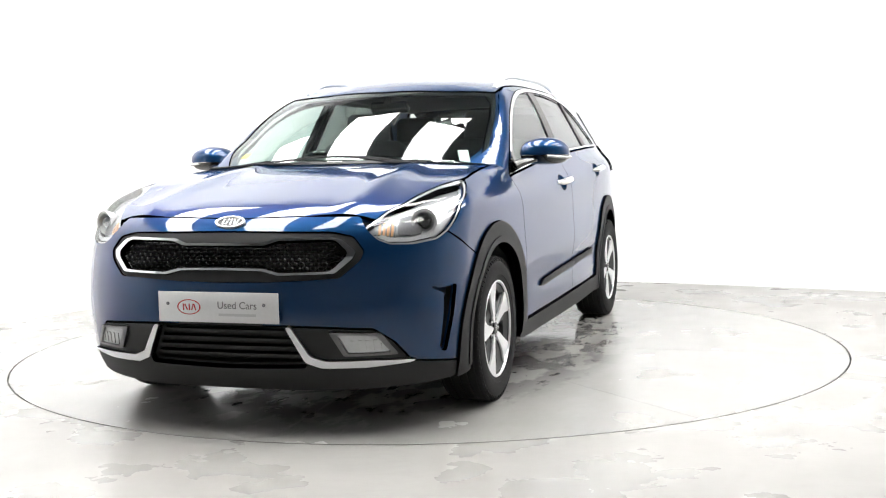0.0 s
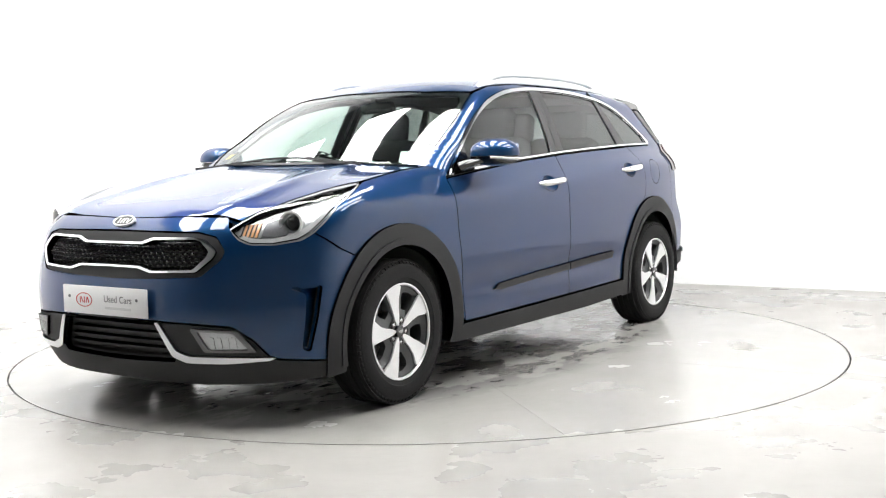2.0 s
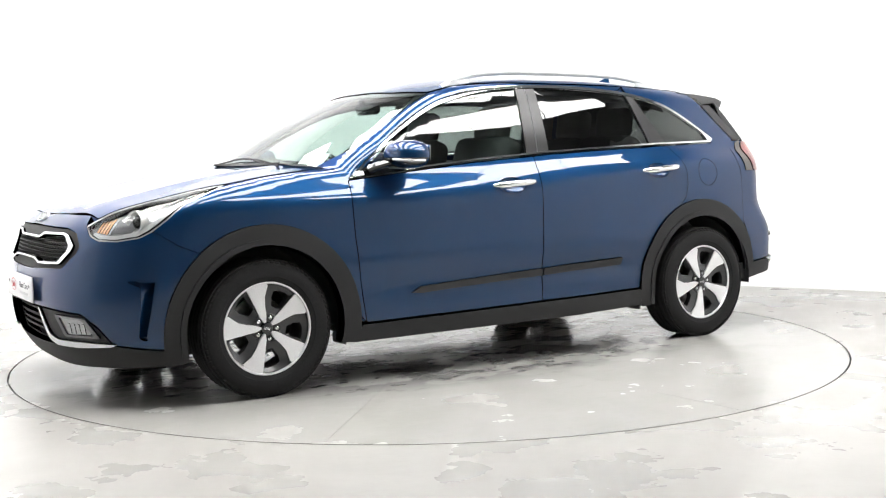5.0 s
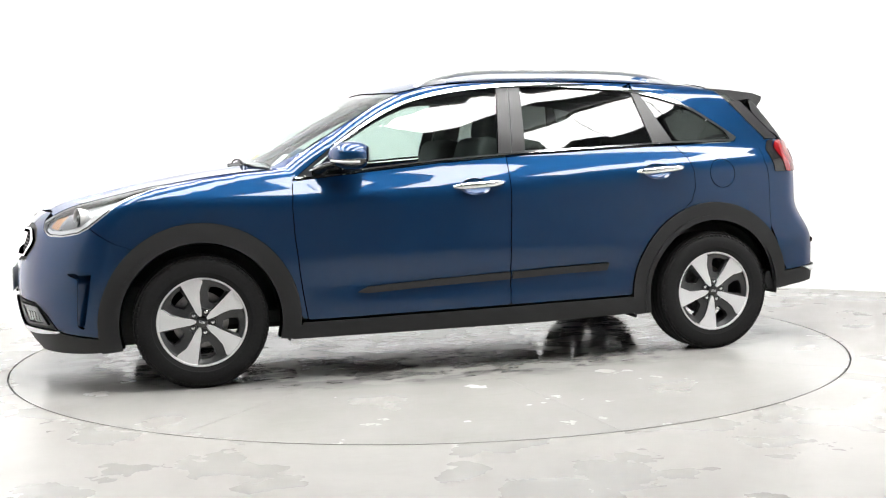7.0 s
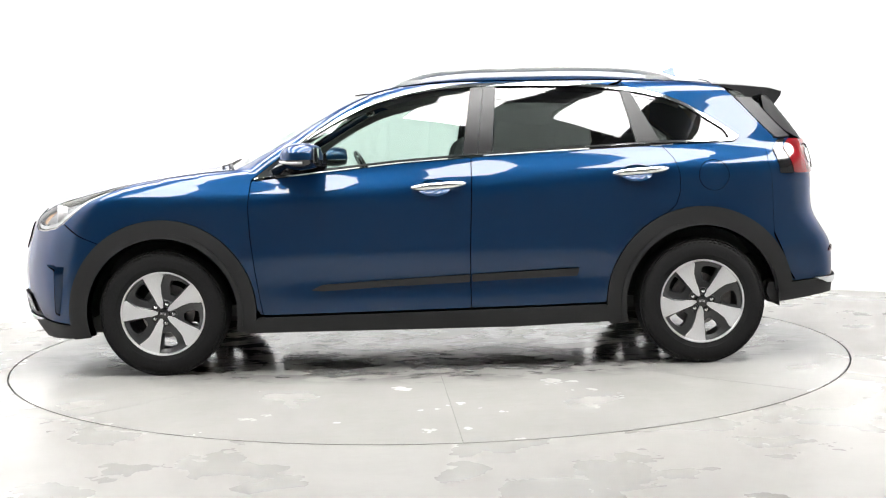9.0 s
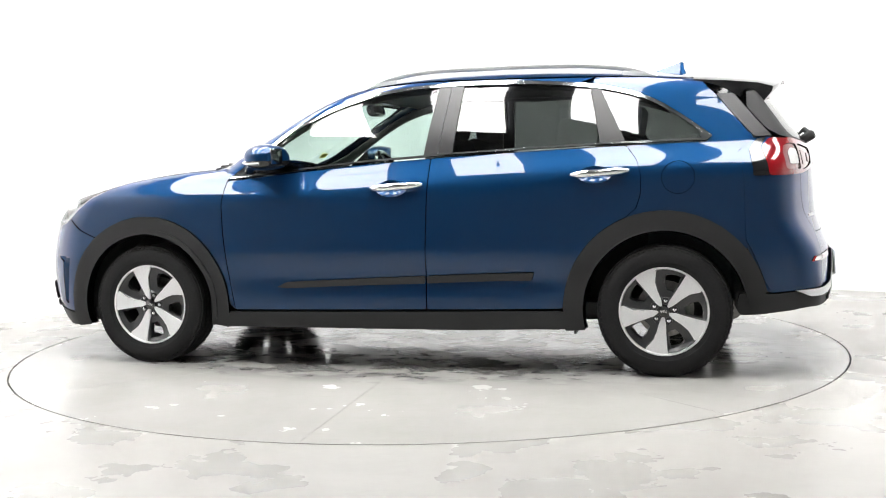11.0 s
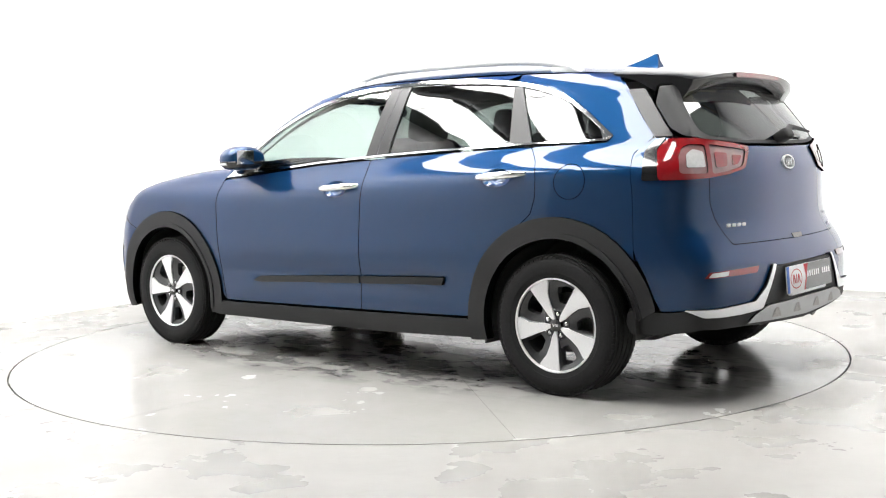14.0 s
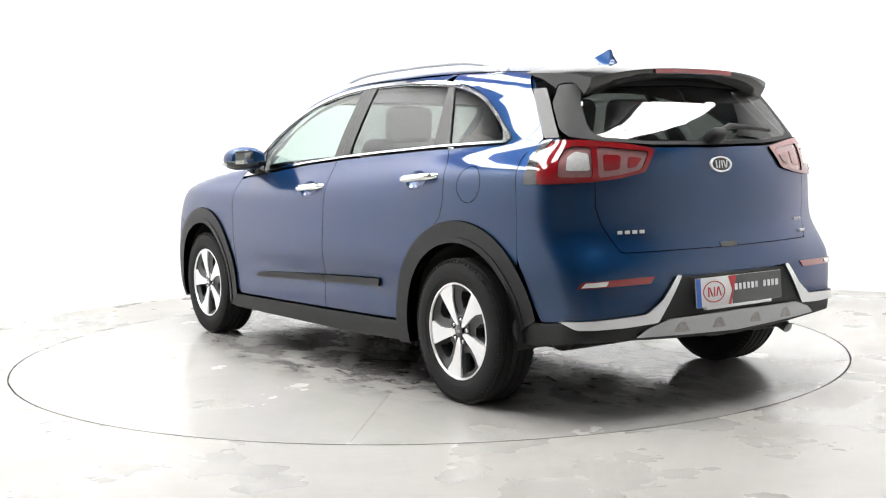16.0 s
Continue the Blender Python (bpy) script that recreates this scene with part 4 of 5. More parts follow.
    panel("pillar_blade", "rear", [(36.5, 1.126), (39.4, 1.126), (40.4, 1.20), (41.4, 1.285), (42.0, 1.335), (38.6, 1.335), (38.0, 1.285), (37.2, 1.19)], pillar_film, car, "gloss black blade beside the rear window", offset=.004, depth=.02, gap=0, step=.02, mirrored=s, lip=0, r=.006)

p = cast("rear", np.array([0.0]), np.array([1.005]))[0]
n = Vector(normals(p[None])[0])
badge("emblem", Vector(p) + n * .003, (0, -1, 0), (n.z, 0, -n.x), .130, .066, car, "oval chrome emblem on the tailgate")
for name, deg, z, bars in (("model_badge", 23.7, .747, 4), ("trim_badge", -26.2, .752, 3)):
    bm = bmesh.new()
    for k in range(bars):
        d = (deg - (k - (bars - 1) / 2) * 1.55 * (1 if bars == 4 else .8))
        p, n = skin_points("rear", np.array([[d * DEG, z]]), .003)
        box(bm, p[0], (.005, .022, .014 if bars == 4 else .011), (0, 0, -d * .8), bevel=.002)
    part(name, bm, silver, tailgate, "small chrome badge")
p = cast("rear", np.array([-26.5]), np.array([.700]))[0]
bm = bmesh.new()
box(bm, p + np.array([-.002, 0, 0]), (.005, .07, .012), (0, 0, 20), bevel=.001)
part("trim_badge", bm, silver, tailgate)
plate, face = plate_mount("number_plate", (-2.152, 0, .492), -1, .522, .118, -4, white_plate, "white and black dealer show plate on the rear bumper")
for name, x, w, mat in (("blue_band", -.247, .026, blue_print), ("dark_field", .105, .310, gloss_black)):
    bm = bmesh.new()
    box(bm, (x, 0, .0036), (w, .116, .001))
    bmesh.ops.transform(bm, matrix=face, verts=bm.verts)
    part(name, bm, mat, plate)
bm = bmesh.new()
vs = [bm.verts.new((x, y, .0045)) for x, y in ((-.072, .058), (-.020, .058), (-.060, -.058), (-.078, -.058), (-.050, .0))]
bm.faces.new(vs)
bmesh.ops.transform(bm, matrix=face, verts=bm.verts)
part("red_flash", bm, red_print, plate)
for k, w in enumerate((.022, .018, .018, .018, .020, .020, .0, .020, .020, .020, .022)):
    if w:
        bm = bmesh.new()
        box(bm, (-.025 + .0255 * k, .010, .0045), (w * .8, .026, .001))
        bmesh.ops.transform(bm, matrix=face, verts=bm.verts)
        part("printed_bar", bm, white_plate, plate)
bm = bmesh.new()
for k in range(36):
    a, b = 2 * math.pi * k / 36, 2 * math.pi * (k + 1) / 36
    bm.faces.new([bm.verts.new((math.cos(q) * .066 * s - .158, math.sin(q) * .044 * s, .0042)) for q, s in ((a, 1), (b, 1), (b, .9), (a, .9))])
for x, lean in ((-.032, 0), (-.018, 22), (.002, 0), (.020, -18), (.034, 18)):
    box(bm, (x - .158, 0, .0042), (.007, .040, .001), (0, 0, lean))
bmesh.ops.transform(bm, matrix=face, verts=bm.verts)
part("printed_oval", bm, red_print, plate)
bm = bmesh.new()
box(bm, (-2.145, 0, .428), (.02, .40, .016), bevel=.003)
part("plate_bracket", bm, silver, plate)

# spoiler over the rear window: a wing lofted from the roof's end backward, with side fins
verts, faces = [], []
ns = 33
for i in range(ns):
    q = -1 + 2 * i / (ns - 1)
    a = abs(q)
    e = max(0, (a - .86) / .14) ** 2
    root_z = on_top(-1.475, .565 * a) + .003
    xr, zt = -1.905 + .055 * a ** 4, 1.412 - .045 * a ** 2.6
    e = a ** 3
    ring_pts = [(-1.475 - .02 * (1 - a), .566, root_z), (-1.62, .566, root_z * .66 + zt * .34 + .006), (-1.78, .552, root_z * .28 + zt * .72 + .006), (xr, .535, zt), (xr + .005, .535, zt - .022),
                (xr + .055, .542, zt - .046 - .040 * e), (-1.74, .560, zt - .052 - .018 * e), (-1.60, .574, root_z - .036)]
    verts += [(x, q * w, z) for x, w, z in ring_pts]
m = 8
for i in range(ns - 1):
    for k in range(m):
        a, b = i * m + k, i * m + (k + 1) % m
        faces.append((a, b, b + m, a + m))
faces += [tuple(range(m))[::-1], tuple(range((ns - 1) * m, ns * m))]
bm = bmesh.new()
vs = [bm.verts.new(v) for v in verts]
for f in faces:
    bm.faces.new([vs[i] for i in f])
spoiler = part("spoiler", bm, gloss_black, car, "gloss black roof spoiler", sharp=50)
bm = bmesh.new()
for i in range(13):
    y = -.23 + .46 * i / 12
    a = abs(y) / .6
    x, z = -1.906, 1.412 - .045 * (y / .535) ** 2 * abs(y / .535) ** .6
    for dx, dz in ((-.003, -.002), (-.003, -.020), (.02, -.02), (.02, -.002)):
        bm.verts.new((x + dx, y, z + dz))
bm.verts.ensure_lookup_table()
for i in range(12):
    for k in range(4):
        a, b = 4 * i + k, 4 * i + (k + 1) % 4
        bm.faces.new([bm.verts[q] for q in (a, b, b + 4, a + 4)])
part("brake_light", bm, red_lens, spoiler, "red high brake light")

# ---- fittings ----
for s, door in ((1, front_doors[0]), (-1, front_doors[1])):
    # mirror: a painted cap over a black foot, parted by the indicator strip
    place = pose(.628, s * .920, 1.080, 0, 0, -8 * s) @ Matrix.Diagonal((1, s, 1, 1))

    def shell(x, y, z):
        """A point of the rounded housing from a point of the unit ball."""
        x, y, z = (math.copysign(abs(c) ** k, c) for c, k in ((x, .88), (y, .80), (z, .84)))
        return Vector((max(x, -.74) * .105 * (1 - .15 * y), y * .120, z * .066 - .010 * y * y))
    halves = []
    for low in (False, True):
        bm = bmesh.new()
        bmesh.ops.create_uvsphere(bm, u_segments=32, v_segments=20, radius=1)
        for v in bm.verts:
            v.co = shell(*v.co)
            v.co.z = min(v.co.z, -.019) if low else max(v.co.z, -.018)
        bmesh.ops.transform(bm, matrix=place, verts=bm.verts)
        halves.append(bm)
    mirror = part("door_mirror", halves[0], paint, car, "blue door mirror with a bright indicator strip")
    part("mirror_base", halves[1], gloss_black, mirror, "gloss black lower housing")
    bm = bmesh.new()
    tube(bm, smooth_path([(.76, s * .80, 1.012), (.735, s * .84, 1.030), (.68, s * .90, 1.048)], 4), [.040, .038, .036, .034, .031, .029, .028, .027, .026], 12, .62)
    part("mirror_arm", bm, gloss_black, mirror)
    bm = bmesh.new()
    rim = [place @ (shell(math.cos(radians(a)) * .99, math.sin(radians(a)) * .99, -.27) * 1.012) for a in range(18, 112, 6)]
    tube(bm, rim, .0085, 8, .8)
    part("indicator", bm, white_lens, mirror, "clear indicator strip")
    bm = bmesh.new()
    box(bm, (-.079, 0, .004), (.003, .150, .074), bevel=.001)
    bmesh.ops.transform(bm, matrix=place, verts=bm.verts)
    part("mirror_glass", bm, chrome, mirror, "mirror glass")

# door handles: a bar that stands off the skin, over a shallow cup
for doors, x0, x1, z0, z1 in ((front_doors, .094, -.170, .912, .928), (rear_doors, -.916, -1.186, .962, .980)):
    for s, door in zip((1, -1), doors):
        path = []
        for k in range(9):
            t = k / 8
            x, z = x0 + (x1 - x0) * t, z0 + (z1 - z0) * t
            y = float(cast("side", np.array([x]), np.array([z]))[0, 1])
            path.append((x, s * (y + .030 - .034 * (2 * abs(t - .5)) ** 5), z))
        bm = bmesh.new()
        tube(bm, path, [.009, .017, .019, .019, .019, .019, .019, .017, .010], 12, .95)
        part("handle", bm, chrome, door, "chrome door handle")
        xm, zm = x0 + (x1 - x0) * .42, (z0 + z1) / 2 - .010
        loop = np.array([(xm + .078 * math.cos(a), zm + .040 * math.sin(a)) for a in np.linspace(0, 2 * math.pi, 33)[:-1]])
        verts, faces = [], []
        for k in (1.02, .94, .82, .64, .42, .2):
            verts += list(skin_points("side", (xm, zm) + (loop - (xm, zm)) * k, -.024 * (1 - min(k, 1) ** 3) - .0005)[0] * (1, s, 1))
        for i in range(5):
            faces += [(32 * i + j, 32 * i + (j + 1) % 32, 32 * i + 32 + (j + 1) % 32, 32 * i + 32 + j)[::s] for j in range(32)]
        faces.append(tuple(range(160, 192))[::s])
        mesh_object("handle_cup", verts, faces, paint, door, "recessed cup behind the handle", smooth=True)

# roof rails
for s in (1, -1):
    pts = []
    for k in range(15):
        t = k / 14
        x = .20 - 1.50 * t
        y = float(np.interp(x, [-1.3, -.5, .2], [.530, .553, .545]))
        lift = .050 * (1 - (2 * abs(t - .5)) ** 6) - .006
        pts.append((x, s * y, on_top(x, y) + lift))
    bm = bmesh.new()
    tube(bm, smooth_path(pts, 3), .0135, 10, 1.25)
    rail = part("roof_rail", bm, silver, car, "satin silver roof rail")
    for k in (1, 13):
        bm = bmesh.new()
        x, y, z = pts[k]
        box(bm, (x, y, z - .022), (.12, .026, .045), bevel=.010)
        part("rail_foot", bm, silver, rail)

# shark fin
bm = bmesh.new()
prof = [(-1.20, 0), (-1.27, .022), (-1.335, .050), (-1.385, .074), (-1.402, .074), (-1.400, .045), (-1.412, .012), (-1.43, 0)]
lo = [bm.verts.new((x, .032 if z < .015 else .016 if z < .03 else .008, on_top(x, 0) - .006 + z)) for x, z in prof]
hi = [bm.verts.new((v.co.x, -v.co.y, v.co.z)) for v in lo]
bm.faces.new(lo)
bm.faces.new(hi[::-1])
for i in range(len(lo)):
    j = (i + 1) % len(lo)
    bm.faces.new((lo[i], hi[i], hi[j], lo[j]))
bmesh.ops.bevel(bm, geom=list(bm.edges), offset=.004, segments=2, affect="EDGES")
part("aerial", bm, paint, car, "blue shark-fin aerial on the roof")

# wipers
for y0, y1 in ((.42, -.20), (-.18, -.70)):
    bm = bmesh.new()
    pts = [(float(x), float(y), on_top(float(x), float(y)) + .008) for x, y in zip(np.linspace(1.072, 1.078 - .07 * abs(y1), 8), np.linspace(y0, y1, 8))]
    tube(bm, pts, .0045, 6, 1.2)
    tube(bm, [(1.096, y0 + .05, on_top(1.096, y0 + .05) + .004), (1.088, y0 - .12, on_top(1.088, y0 - .12) + .010), (1.072, (y0 + y1) / 2, on_top(1.072, (y0 + y1) / 2) + .008)], .006, 6)
    part("wiper", bm, matt_black, car, "black windscreen wiper")
panel("cowl", "top", both_top([(1.118, 0), (1.088, .35), (1.018, .66), (1.004, .735), (.990, .72), (1.005, .64), (1.066, .34), (1.094, 0)]), plastic, car, "black scuttle below the windscreen", offset=.006, depth=.02, step=.03, lip=0)
bm = bmesh.new()
w0 = cast("rear", np.array([0.0]), np.array([1.125]))[0]
w0 = Vector(w0)
box(bm, w0 + Vector((-.035, .01, .0)), (.075, .085, .05), (0, 30, 0), bevel=.018, steps=3)
tube(bm, [w0 + Vector((-.045, 0, .012)), w0 + Vector((-.022, -.09, .040)), w0 + Vector((-.016, -.20, .036)), w0 + Vector((-.004, -.37, .020))], [.016, .014, .010, .006], 8)
part("rear_wiper", bm, matt_black, tailgate, "black rear wiper")

# ---- wheels ----
TYRE_R, RIM_R, HALF = .3145, .212, .1025


def wheel_parts(holder):
    """A five-spoke alloy wheel whose outer face looks along +y."""
    bm = bmesh.new()
    prof = [(RIM_R - .006, -HALF + .012), (RIM_R + .03, -HALF), (TYRE_R - .03, -HALF + .004), (TYRE_R - .008, -HALF + .022)]
    for k in range(5):
        y = -HALF + .028 + k * .0372
        prof += [(TYRE_R, y), (TYRE_R, y + .030), (TYRE_R - .009, y + .0315), (TYRE_R - .009, y + .0357)] if k < 4 else [(TYRE_R, y), (TYRE_R - .002, y + .016)]
    prof += [(TYRE_R - .010, HALF - .018), (TYRE_R - .026, HALF - .006), (TYRE_R - .030, HALF - .0045), (TYRE_R - .045, HALF - .001), (TYRE_R - .060, HALF), (RIM_R + .022, HALF - .002), (RIM_R + .020, HALF - .004), (RIM_R + .006, HALF - .008), (RIM_R - .004, HALF - .012)]
    turned(bm, prof, 96)
    tyre = part("tyre", bm, rubber, holder, "black rubber tyre", sharp=28)
    # cross grooves in the tread's shoulders
    v, f = [], []
    for k in range(72):
        for side in (-1, 1):
            a = 2 * math.pi * (k + (.5 if side > 0 else 0)) / 72
            y0, y1 = side * (HALF - .030), side * (HALF - .008)
            n = len(v)
            for y, r in ((y0, TYRE_R + .0025), (y1, TYRE_R - .014)):
                for da in (-.026, .026):
                    v.append((r * math.cos(a + da), y, r * math.sin(a + da)))
            for y, r in ((y0, TYRE_R - .006), (y1, TYRE_R - .022)):
                for da in (-.026, .026):
                    v.append((r * math.cos(a + da), y, r * math.sin(a + da)))
            f += [(n, n + 1, n + 3, n + 2), (n, n + 2, n + 6, n + 4), (n + 1, n + 5, n + 7, n + 3), (n + 2, n + 3, n + 7, n + 6), (n, n + 4, n + 5, n + 1)]
    mesh_object("tread_block", v, f, rubber, holder, "", "stuff")
    bm = bmesh.new()
    turned(bm, [(RIM_R - .02, -.09), (RIM_R - .022, .02), (RIM_R - .016, HALF - .030), (RIM_R - .012, HALF - .016)], 72)
    barrel = part("barrel", bm, gunmetal, holder, "dark wheel barrel")
    bm = bmesh.new()
    turned(bm, [(RIM_R - .012, HALF - .032), (RIM_R - .0105, HALF - .014), (RIM_R - .008, HALF - .009), (RIM_R - .002, HALF - .009), (RIM_R + .001, HALF - .014)], 96)
    part("rim_edge", bm, alloy, holder, "bright machined rim edge")
    bm = bmesh.new()
    turned(bm, [(.001, -.02), (.135, -.02), (.135, -.032), (.001, -.032)], 48)
    part("brake_disc", bm, steel, holder, "grey brake disc")
    out = HALF - .022
    bm = bmesh.new()
    turned(bm, [(.001, out - .012), (.066, out - .012), (.072, out - .02), (.075, -.03)], 40)
    part("hub", bm, gunmetal, holder, "dark grey hub")

    def at(a, r, y):
        """A point of the face at a clockwise angle from the top and a radius."""
        return (-r * math.sin(radians(a)), y, r * math.cos(radians(a)))

    def dish(r):
        return out + .006 * min(1, max(0, (r - .05) / .12))
    for k in range(5):
        turn = 72 * k
        # bright spoke with one straight and one cranked flank
        bm = bmesh.new()
        outline = [(31.0, .199), (33.5, .2025), (39, .2035), (47, .2035), (55, .2035), (60.0, .2025), (61.5, .192), (55.5, .144), (55.0, .100), (57.0, .072), (58, .054), (54, .026), (36, .026), (27, .054), (29, .072), (30.5, .110), (31.0, .150)]
        lo = [bm.verts.new(at(a + turn, r, out - .036)) for a, r in outline]
        hi = [bm.verts.new(at(a + turn, r, dish(r))) for a, r in outline]
        bm.faces.new(hi)
        bm.faces.new(lo[::-1])
        for i in range(len(lo)):
            j = (i + 1) % len(lo)
            bm.faces.new((lo[i], lo[j], hi[j], hi[i]))
        bmesh.ops.bevel(bm, geom=[e for e in bm.edges if e.verts[0].co.y > out - .01 and e.verts[1].co.y > out - .01], offset=.0012, segments=1, affect="EDGES")
        part("spoke", bm, alloy, holder, "bright machined spoke")
        # dark pocket between two spokes, with its slanting floor and opening
        bm = bmesh.new()
        rings = []
        for edge, y in (([(-16, .070), (-17.5, .144), (-11.5, .194), (0, .199), (12, .200), (24, .200), (32, .199), (31.5, .150), (30, .072), (8, .060)], -.006),
                        ([(-13, .074), (-14.5, .142), (-9, .186), (0, .191), (12, .192), (24, .192), (29.5, .190), (29.5, .150), (27.5, .076), (8, .066)], -.012),
                        ([(6, .100), (0, .142), (1.5, .168), (5, .174), (13, .180), (22, .182), (27.0, .180), (28.0, .150), (27.5, .106), (18, .098)], -.020),
                        ([(7, .104), (2, .142), (3.5, .164), (6, .170), (13, .176), (22, .178), (26.0, .176), (27.0, .150), (26, .110), (18, .102)], -.048)):
            rings.append([bm.verts.new(at(a + turn, r, dish(r) + y)) for a, r in edge])
        for p0, p1 in zip(rings, rings[1:]):
            for i in range(10):
                j = (i + 1) % 10
                bm.faces.new((p0[i], p0[j], p1[j], p1[i]))
        part("pocket", bm, gunmetal, holder, "dark grey pocket insert", sharp=20)
        for name, prof, mat in (("wheel_nut", [(.0005, out + .001), (.004, out), (.0085, out - .003), (.009, out - .014)], chrome), ("nut_well", [(.0125, out - .004), (.0165, out - .003), (.019, out - .013)], pillar_film)):
            bm = bmesh.new()
            turned(bm, prof, 16)
            bmesh.ops.translate(bm, vec=at(9 + turn, .050, 0), verts=bm.verts)
            part(name, bm, mat, holder)
    bm = bmesh.new()
    turned(bm, [(.0005, out + .005), (.024, out + .004), (.0275, out + .002), (.029, out - .014)], 32)
    cap = part("centre_cap", bm, gloss_black, holder, "black centre cap")
    bm = bmesh.new()
    for x, lean in ((-.011, 0), (-.005, 25), (.001, 0), (.008, -18), (.013, 18)):
        box(bm, (x, out + .0045, 0), (.0025, .001, .013), (0, lean, 0))
    part("cap_mark", bm, chrome, holder)


first = None
for x, s, roll in ((AXLE_F, 1, -13), (AXLE_R, 1, 0), (AXLE_F, -1, 20), (AXLE_R, -1, 50)):
    m = pose(x, s * .778, HUB_Z) @ pose(0, 0, 0, 0, 0, 0 if s > 0 else 180) @ pose(0, 0, 0, 0, roll, 0)
    if first is None:
        first = tagged(new("wheel"), "five-spoke alloy wheel with black tyre")
        wheel_parts(first)
        first.matrix_basis = m
        first.parent = car
    else:
        copy_thing(first, m)

# wheel wells, underbody
for x in (AXLE_F, AXLE_R):
    for s in (1, -1):
        bm = bmesh.new()
        prev = None
        for a in range(-5, 186, 10):
            c, q = math.cos(radians(a)), math.sin(radians(a))
            row = [bm.verts.new((x + r * c, s * y, HUB_Z + r * q)) for r, y in ((.395, .855), (.395, .60), (.395, .52), (.02, .515))]
            if prev:
                for k in range(3):
                    bm.faces.new((prev[k], prev[k + 1], row[k + 1], row[k]))
            prev = row
        part("wheel_well", bm, matt_black, car, "black wheel well liner")
bm = bmesh.new()
box(bm, (.0, 0, .24), (1.72, 1.62, .07), bevel=.02)
box(bm, (0, 0, .26), (3.2, .96, .10), bevel=.03)
box(bm, (1.72, 0, .33), (.62, 1.2, .30), bevel=.05)
box(bm, (-1.85, 0, .42), (.40, 1.15, .22), bevel=.05)
box(bm, (0, 0, .40), (3.6, 1.0, .2), bevel=.02)
part("underbody", bm, matt_black, car, "dark underbody")
for x in (AXLE_F, AXLE_R):
    bm = bmesh.new()
    tube(bm, [(x, -.72, HUB_Z), (x, .72, HUB_Z)], .035, 10)
    part("axle", bm, matt_black, car)
bm = bmesh.new()
tube(bm, [(-1.55, -.50, .27), (-1.80, -.52, .27), (-1.92, -.54, .272), (-1.97, -.545, .25)], [.035, .060, .03, .03], 14, .8)
part("exhaust", bm, steel, car, "dull steel exhaust pipe")
bm = bmesh.new()
tube(bm, [(-1.62, .52, .285), (-1.62, -.20, .285)], [.09, .09], 16, .7)
part("silencer", bm, steel, car, "dull steel silencer")
for s in (1, -1):
    for x in (-.92, .93):
        bm = bmesh.new()
        box(bm, (x, s * .74, .212), (.012, .13, .05), (0, 0, 0), bevel=.004)
        part("mud_flap", bm, plastic, car)

# ---- cabin ----
pair("door_card", "side", [(.80, .962), (.567, .985), (-.206, 1.046), (-1.15, 1.09), (-1.20, .90), (-.88, .5), (-.86, .32), (.84, .32), (.86, .8)], cloth, two, "dark door lining", offset=-.055, depth=.02, gap=0, step=.08, lip=0)
pair("pillar_lining", "side", [(q[0], q[1] - .012) for q in upper_curve if q[0] > -1.3] + [(-1.3, 1.36)] + [(x, z + .004) for x, z in frame_top if x > -1.3][::-1], lining, two, "grey pillar lining", offset=-.045, depth=.005, gap=0, step=.06, lip=0)
panel("headlining", "top", both_top([(.36, 0), (.33, .35), (.26, .55), (-.1, .60), (-.5, .62), (-1.0, .60), (-1.45, .56), (-1.62, 0)]), lining, car, "grey headlining", offset=-.045, depth=.004, gap=0, step=.08, lip=0)
bm = bmesh.new()
pts = [(.92, .93), (.78, .985), (.62, .975), (.50, .90), (.46, .70), (.52, .45), (.95, .45)]
lo = [bm.verts.new((x, -.70, z)) for x, z in pts]
hi = [bm.verts.new((x, .70, z)) for x, z in pts]
bm.faces.new(lo)
bm.faces.new(hi[::-1])
for i in range(len(pts)):
    j = (i + 1) % len(pts)
    bm.faces.new((lo[i], hi[i], hi[j], lo[j]))
bmesh.ops.bevel(bm, geom=list(bm.edges), offset=.02, segments=2, affect="EDGES")
part("dashboard", bm, cloth, car, "dark dashboard")
bm = bmesh.new()
box(bm, (.0, 0, .30), (2.9, 1.40, .06))
part("cabin_floor", bm, cloth, car)
bm = bmesh.new()
wheel_at = pose(.36, -.37, .94, 0, -62, 0)
ringv = []
for i in range(32):
    a = 2 * math.pi * i / 32
    c = Vector((math.cos(a) * .18, math.sin(a) * .18, 0))
    ringv.append([bm.verts.new(c + .016 * (math.cos(b) * c.normalized() + math.sin(b) * Vector((0, 0, 1)))) for b in (2 * math.pi * k / 8 for k in range(8))])
for i in range(32):
    for k in range(8):
        bm.faces.new((ringv[i][k], ringv[i][(k + 1) % 8], ringv[(i + 1) % 32][(k + 1) % 8], ringv[(i + 1) % 32][k]))
box(bm, (0, 0, -.01), (.11, .12, .05), bevel=.02)
box(bm, (0, 0, -.005), (.03, .35, .012))
box(bm, (.09, 0, -.005), (.17, .03, .012))
box(bm, (0, 0, -.12), (.06, .06, .22))
bmesh.ops.transform(bm, matrix=wheel_at, verts=bm.verts)
part("steering_wheel", bm, gloss_black, car, "black steering wheel")


def soft_block(bm, centre, size, turn=(0, 0, 0), r=.05):
    return box(bm, centre, size, turn, bevel=r, steps=4)


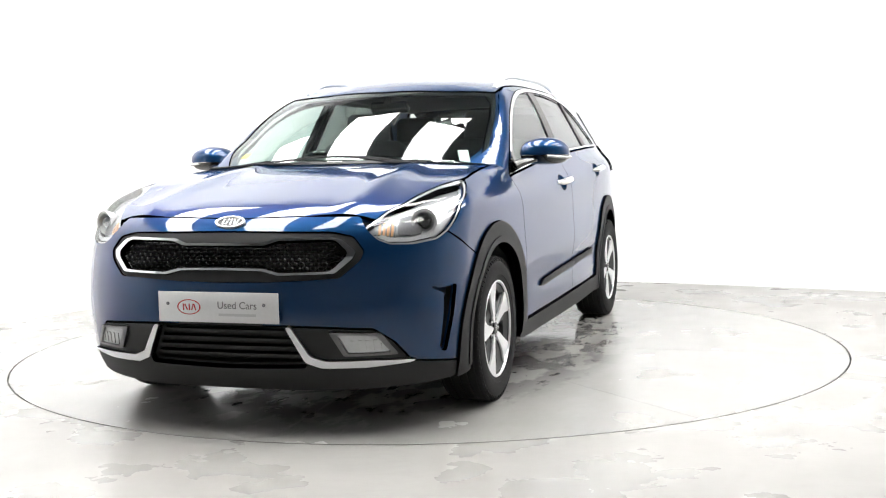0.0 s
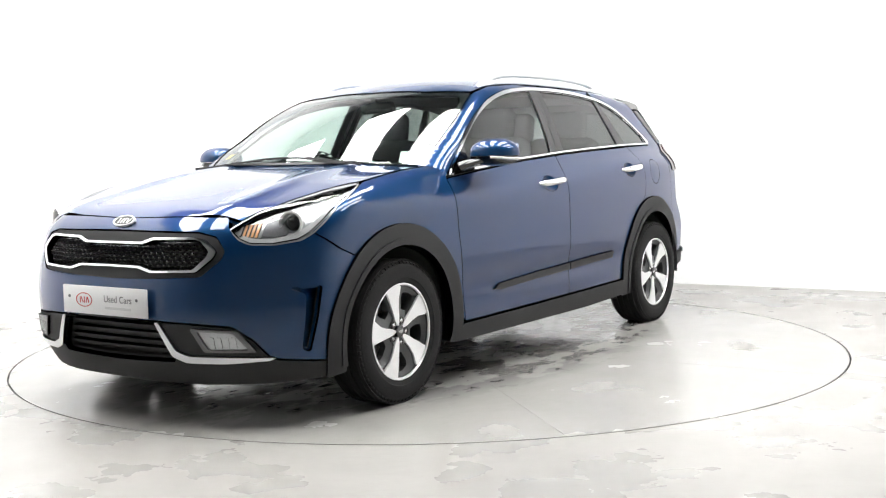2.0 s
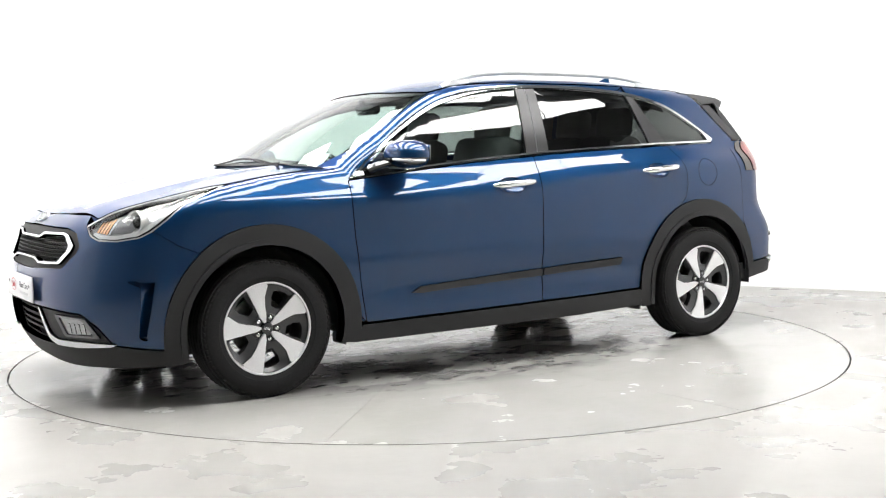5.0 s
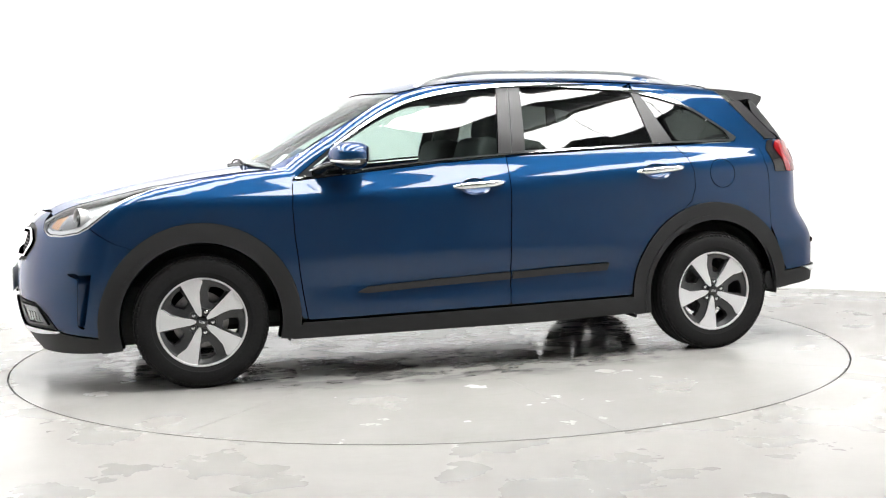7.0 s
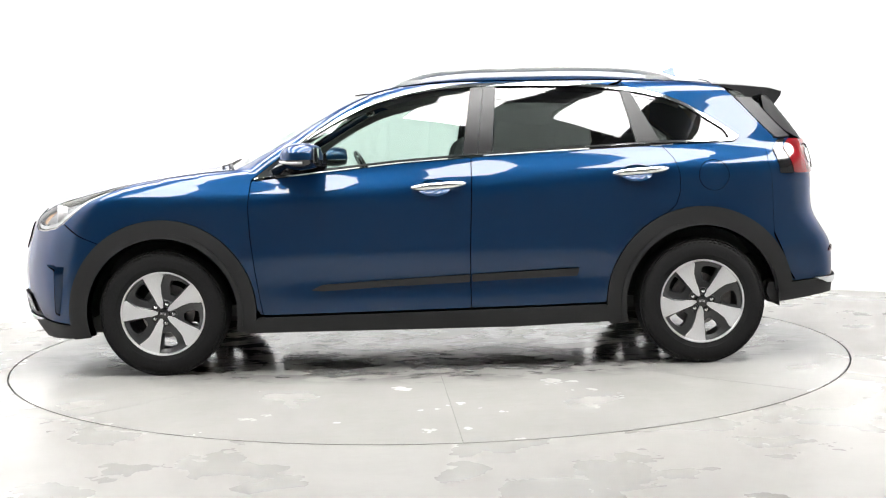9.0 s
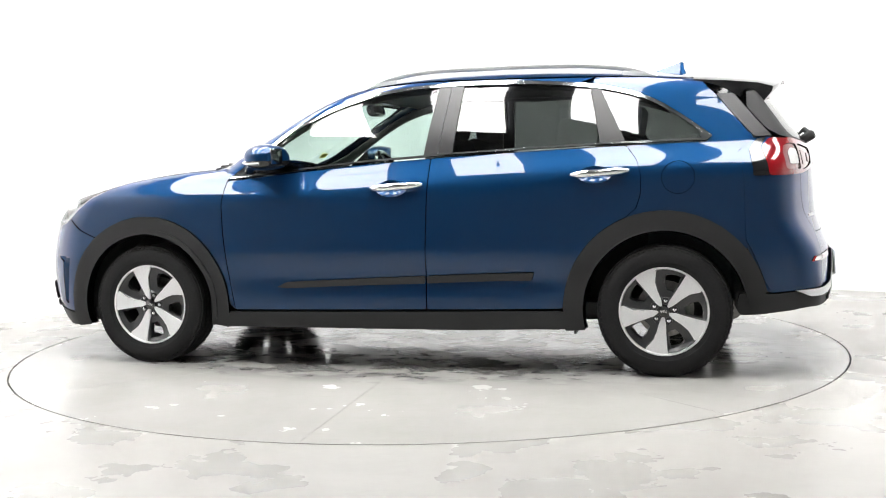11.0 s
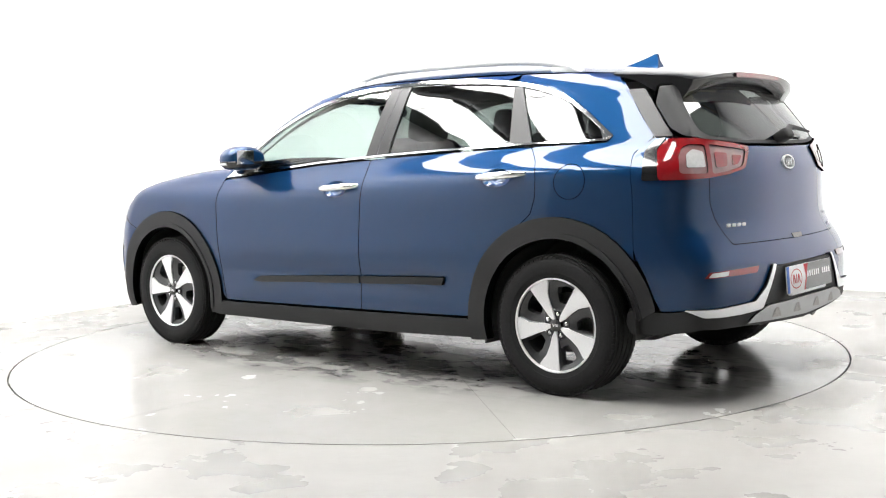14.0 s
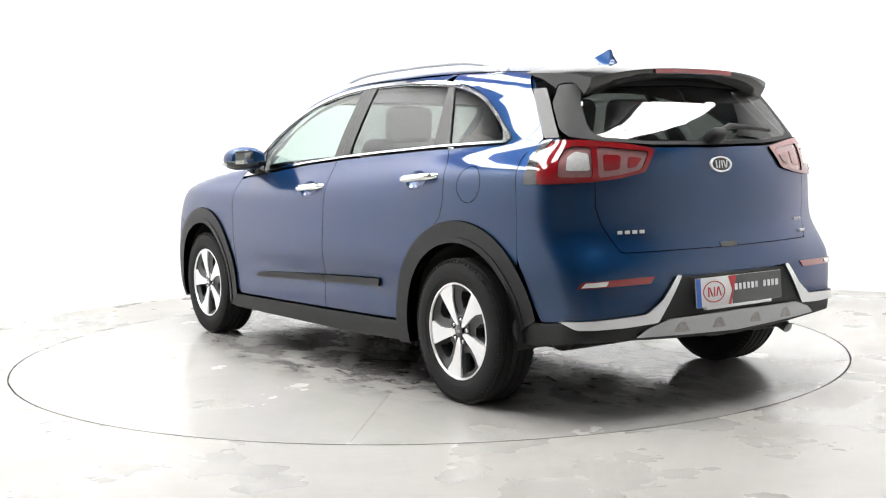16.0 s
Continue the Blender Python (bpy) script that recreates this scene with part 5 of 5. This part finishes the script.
def seat(x, y, w):
    """A front or rear seat with its head restraint."""
    ob = tagged(new("seat"), "dark grey cloth seat with head restraint")
    ob.parent = car
    bm = bmesh.new()
    soft_block(bm, (x + .22, y, .56), (.52, w, .16), (0, -8, 0))
    part("cushion", bm, cloth, ob)
    bm = bmesh.new()
    soft_block(bm, (x - .09, y, .86), (.16, w, .62), (0, -16, 0), .06)
    part("backrest", bm, cloth, ob)
    bm = bmesh.new()
    soft_block(bm, (x - .195, y, 1.235), (.10, .27, .19), (0, -10, 0), .045)
    tube(bm, [(x - .17, y - .05, 1.10), (x - .185, y - .05, 1.20)], .008, 8)
    tube(bm, [(x - .17, y + .05, 1.10), (x - .185, y + .05, 1.20)], .008, 8)
    part("head_restraint", bm, cloth, ob)


for x, y, w in ((-.05, .37, .50), (-.05, -.37, .50), (-.92, .38, .46), (-.92, -.38, .46), (-.92, 0, .30)):
    seat(x, y, w)
bm = bmesh.new()
box(bm, (.34, 0, 1.335), (.05, .22, .065), (0, 20, 0), bevel=.02)
box(bm, (.375, 0, 1.38), (.02, .03, .06))
part("rear_view_mirror", bm, gloss_black, car, "black interior mirror")
bm = bmesh.new()
box(bm, (-1.62, 0, .98), (.62, 1.15, .02))
box(bm, (-1.60, 0, .60), (.70, 1.05, .4))
part("luggage_cover", bm, cloth, car, "dark luggage cover")


# paper slips behind the windscreen
def slip(name, x, y, w, h, mat, label):
    p = cast("top", np.array([x]), np.array([y]))[0]
    n = normals(p[None])[0]
    turn = Vector(n).to_track_quat("Z", "Y").to_matrix().to_4x4()
    bm = bmesh.new()
    box(bm, (0, 0, 0), (h, w, .001))
    bmesh.ops.transform(bm, matrix=Matrix.Translation(Vector(p) - Vector(n) * .012) @ turn, verts=bm.verts)
    part(name, bm, mat, windscreen, label)


slip("sticker", .90, -.58, .045, .05, yellow_paper, "small yellow sticker")
slip("paper_slip", .93, .60, .10, .05, white_plate, "white paper slip")


# ---- what moves ----
def motions():
    rows_car, rows_table = [], []
    for k in range(33):
        t = k * .5
        a = -109.503 - 7.74603 * t - .0123753 * t * t + .00013105 * t ** 3
        m = pose(0, 0, 0, 0, 0, a)
        rows_table.append((t, m))
        rows_car.append((t, m @ Matrix.Translation((-.0192, -.0867, 0))))
    walk(turntable, rows_table)
    walk(car, rows_car)


motions()
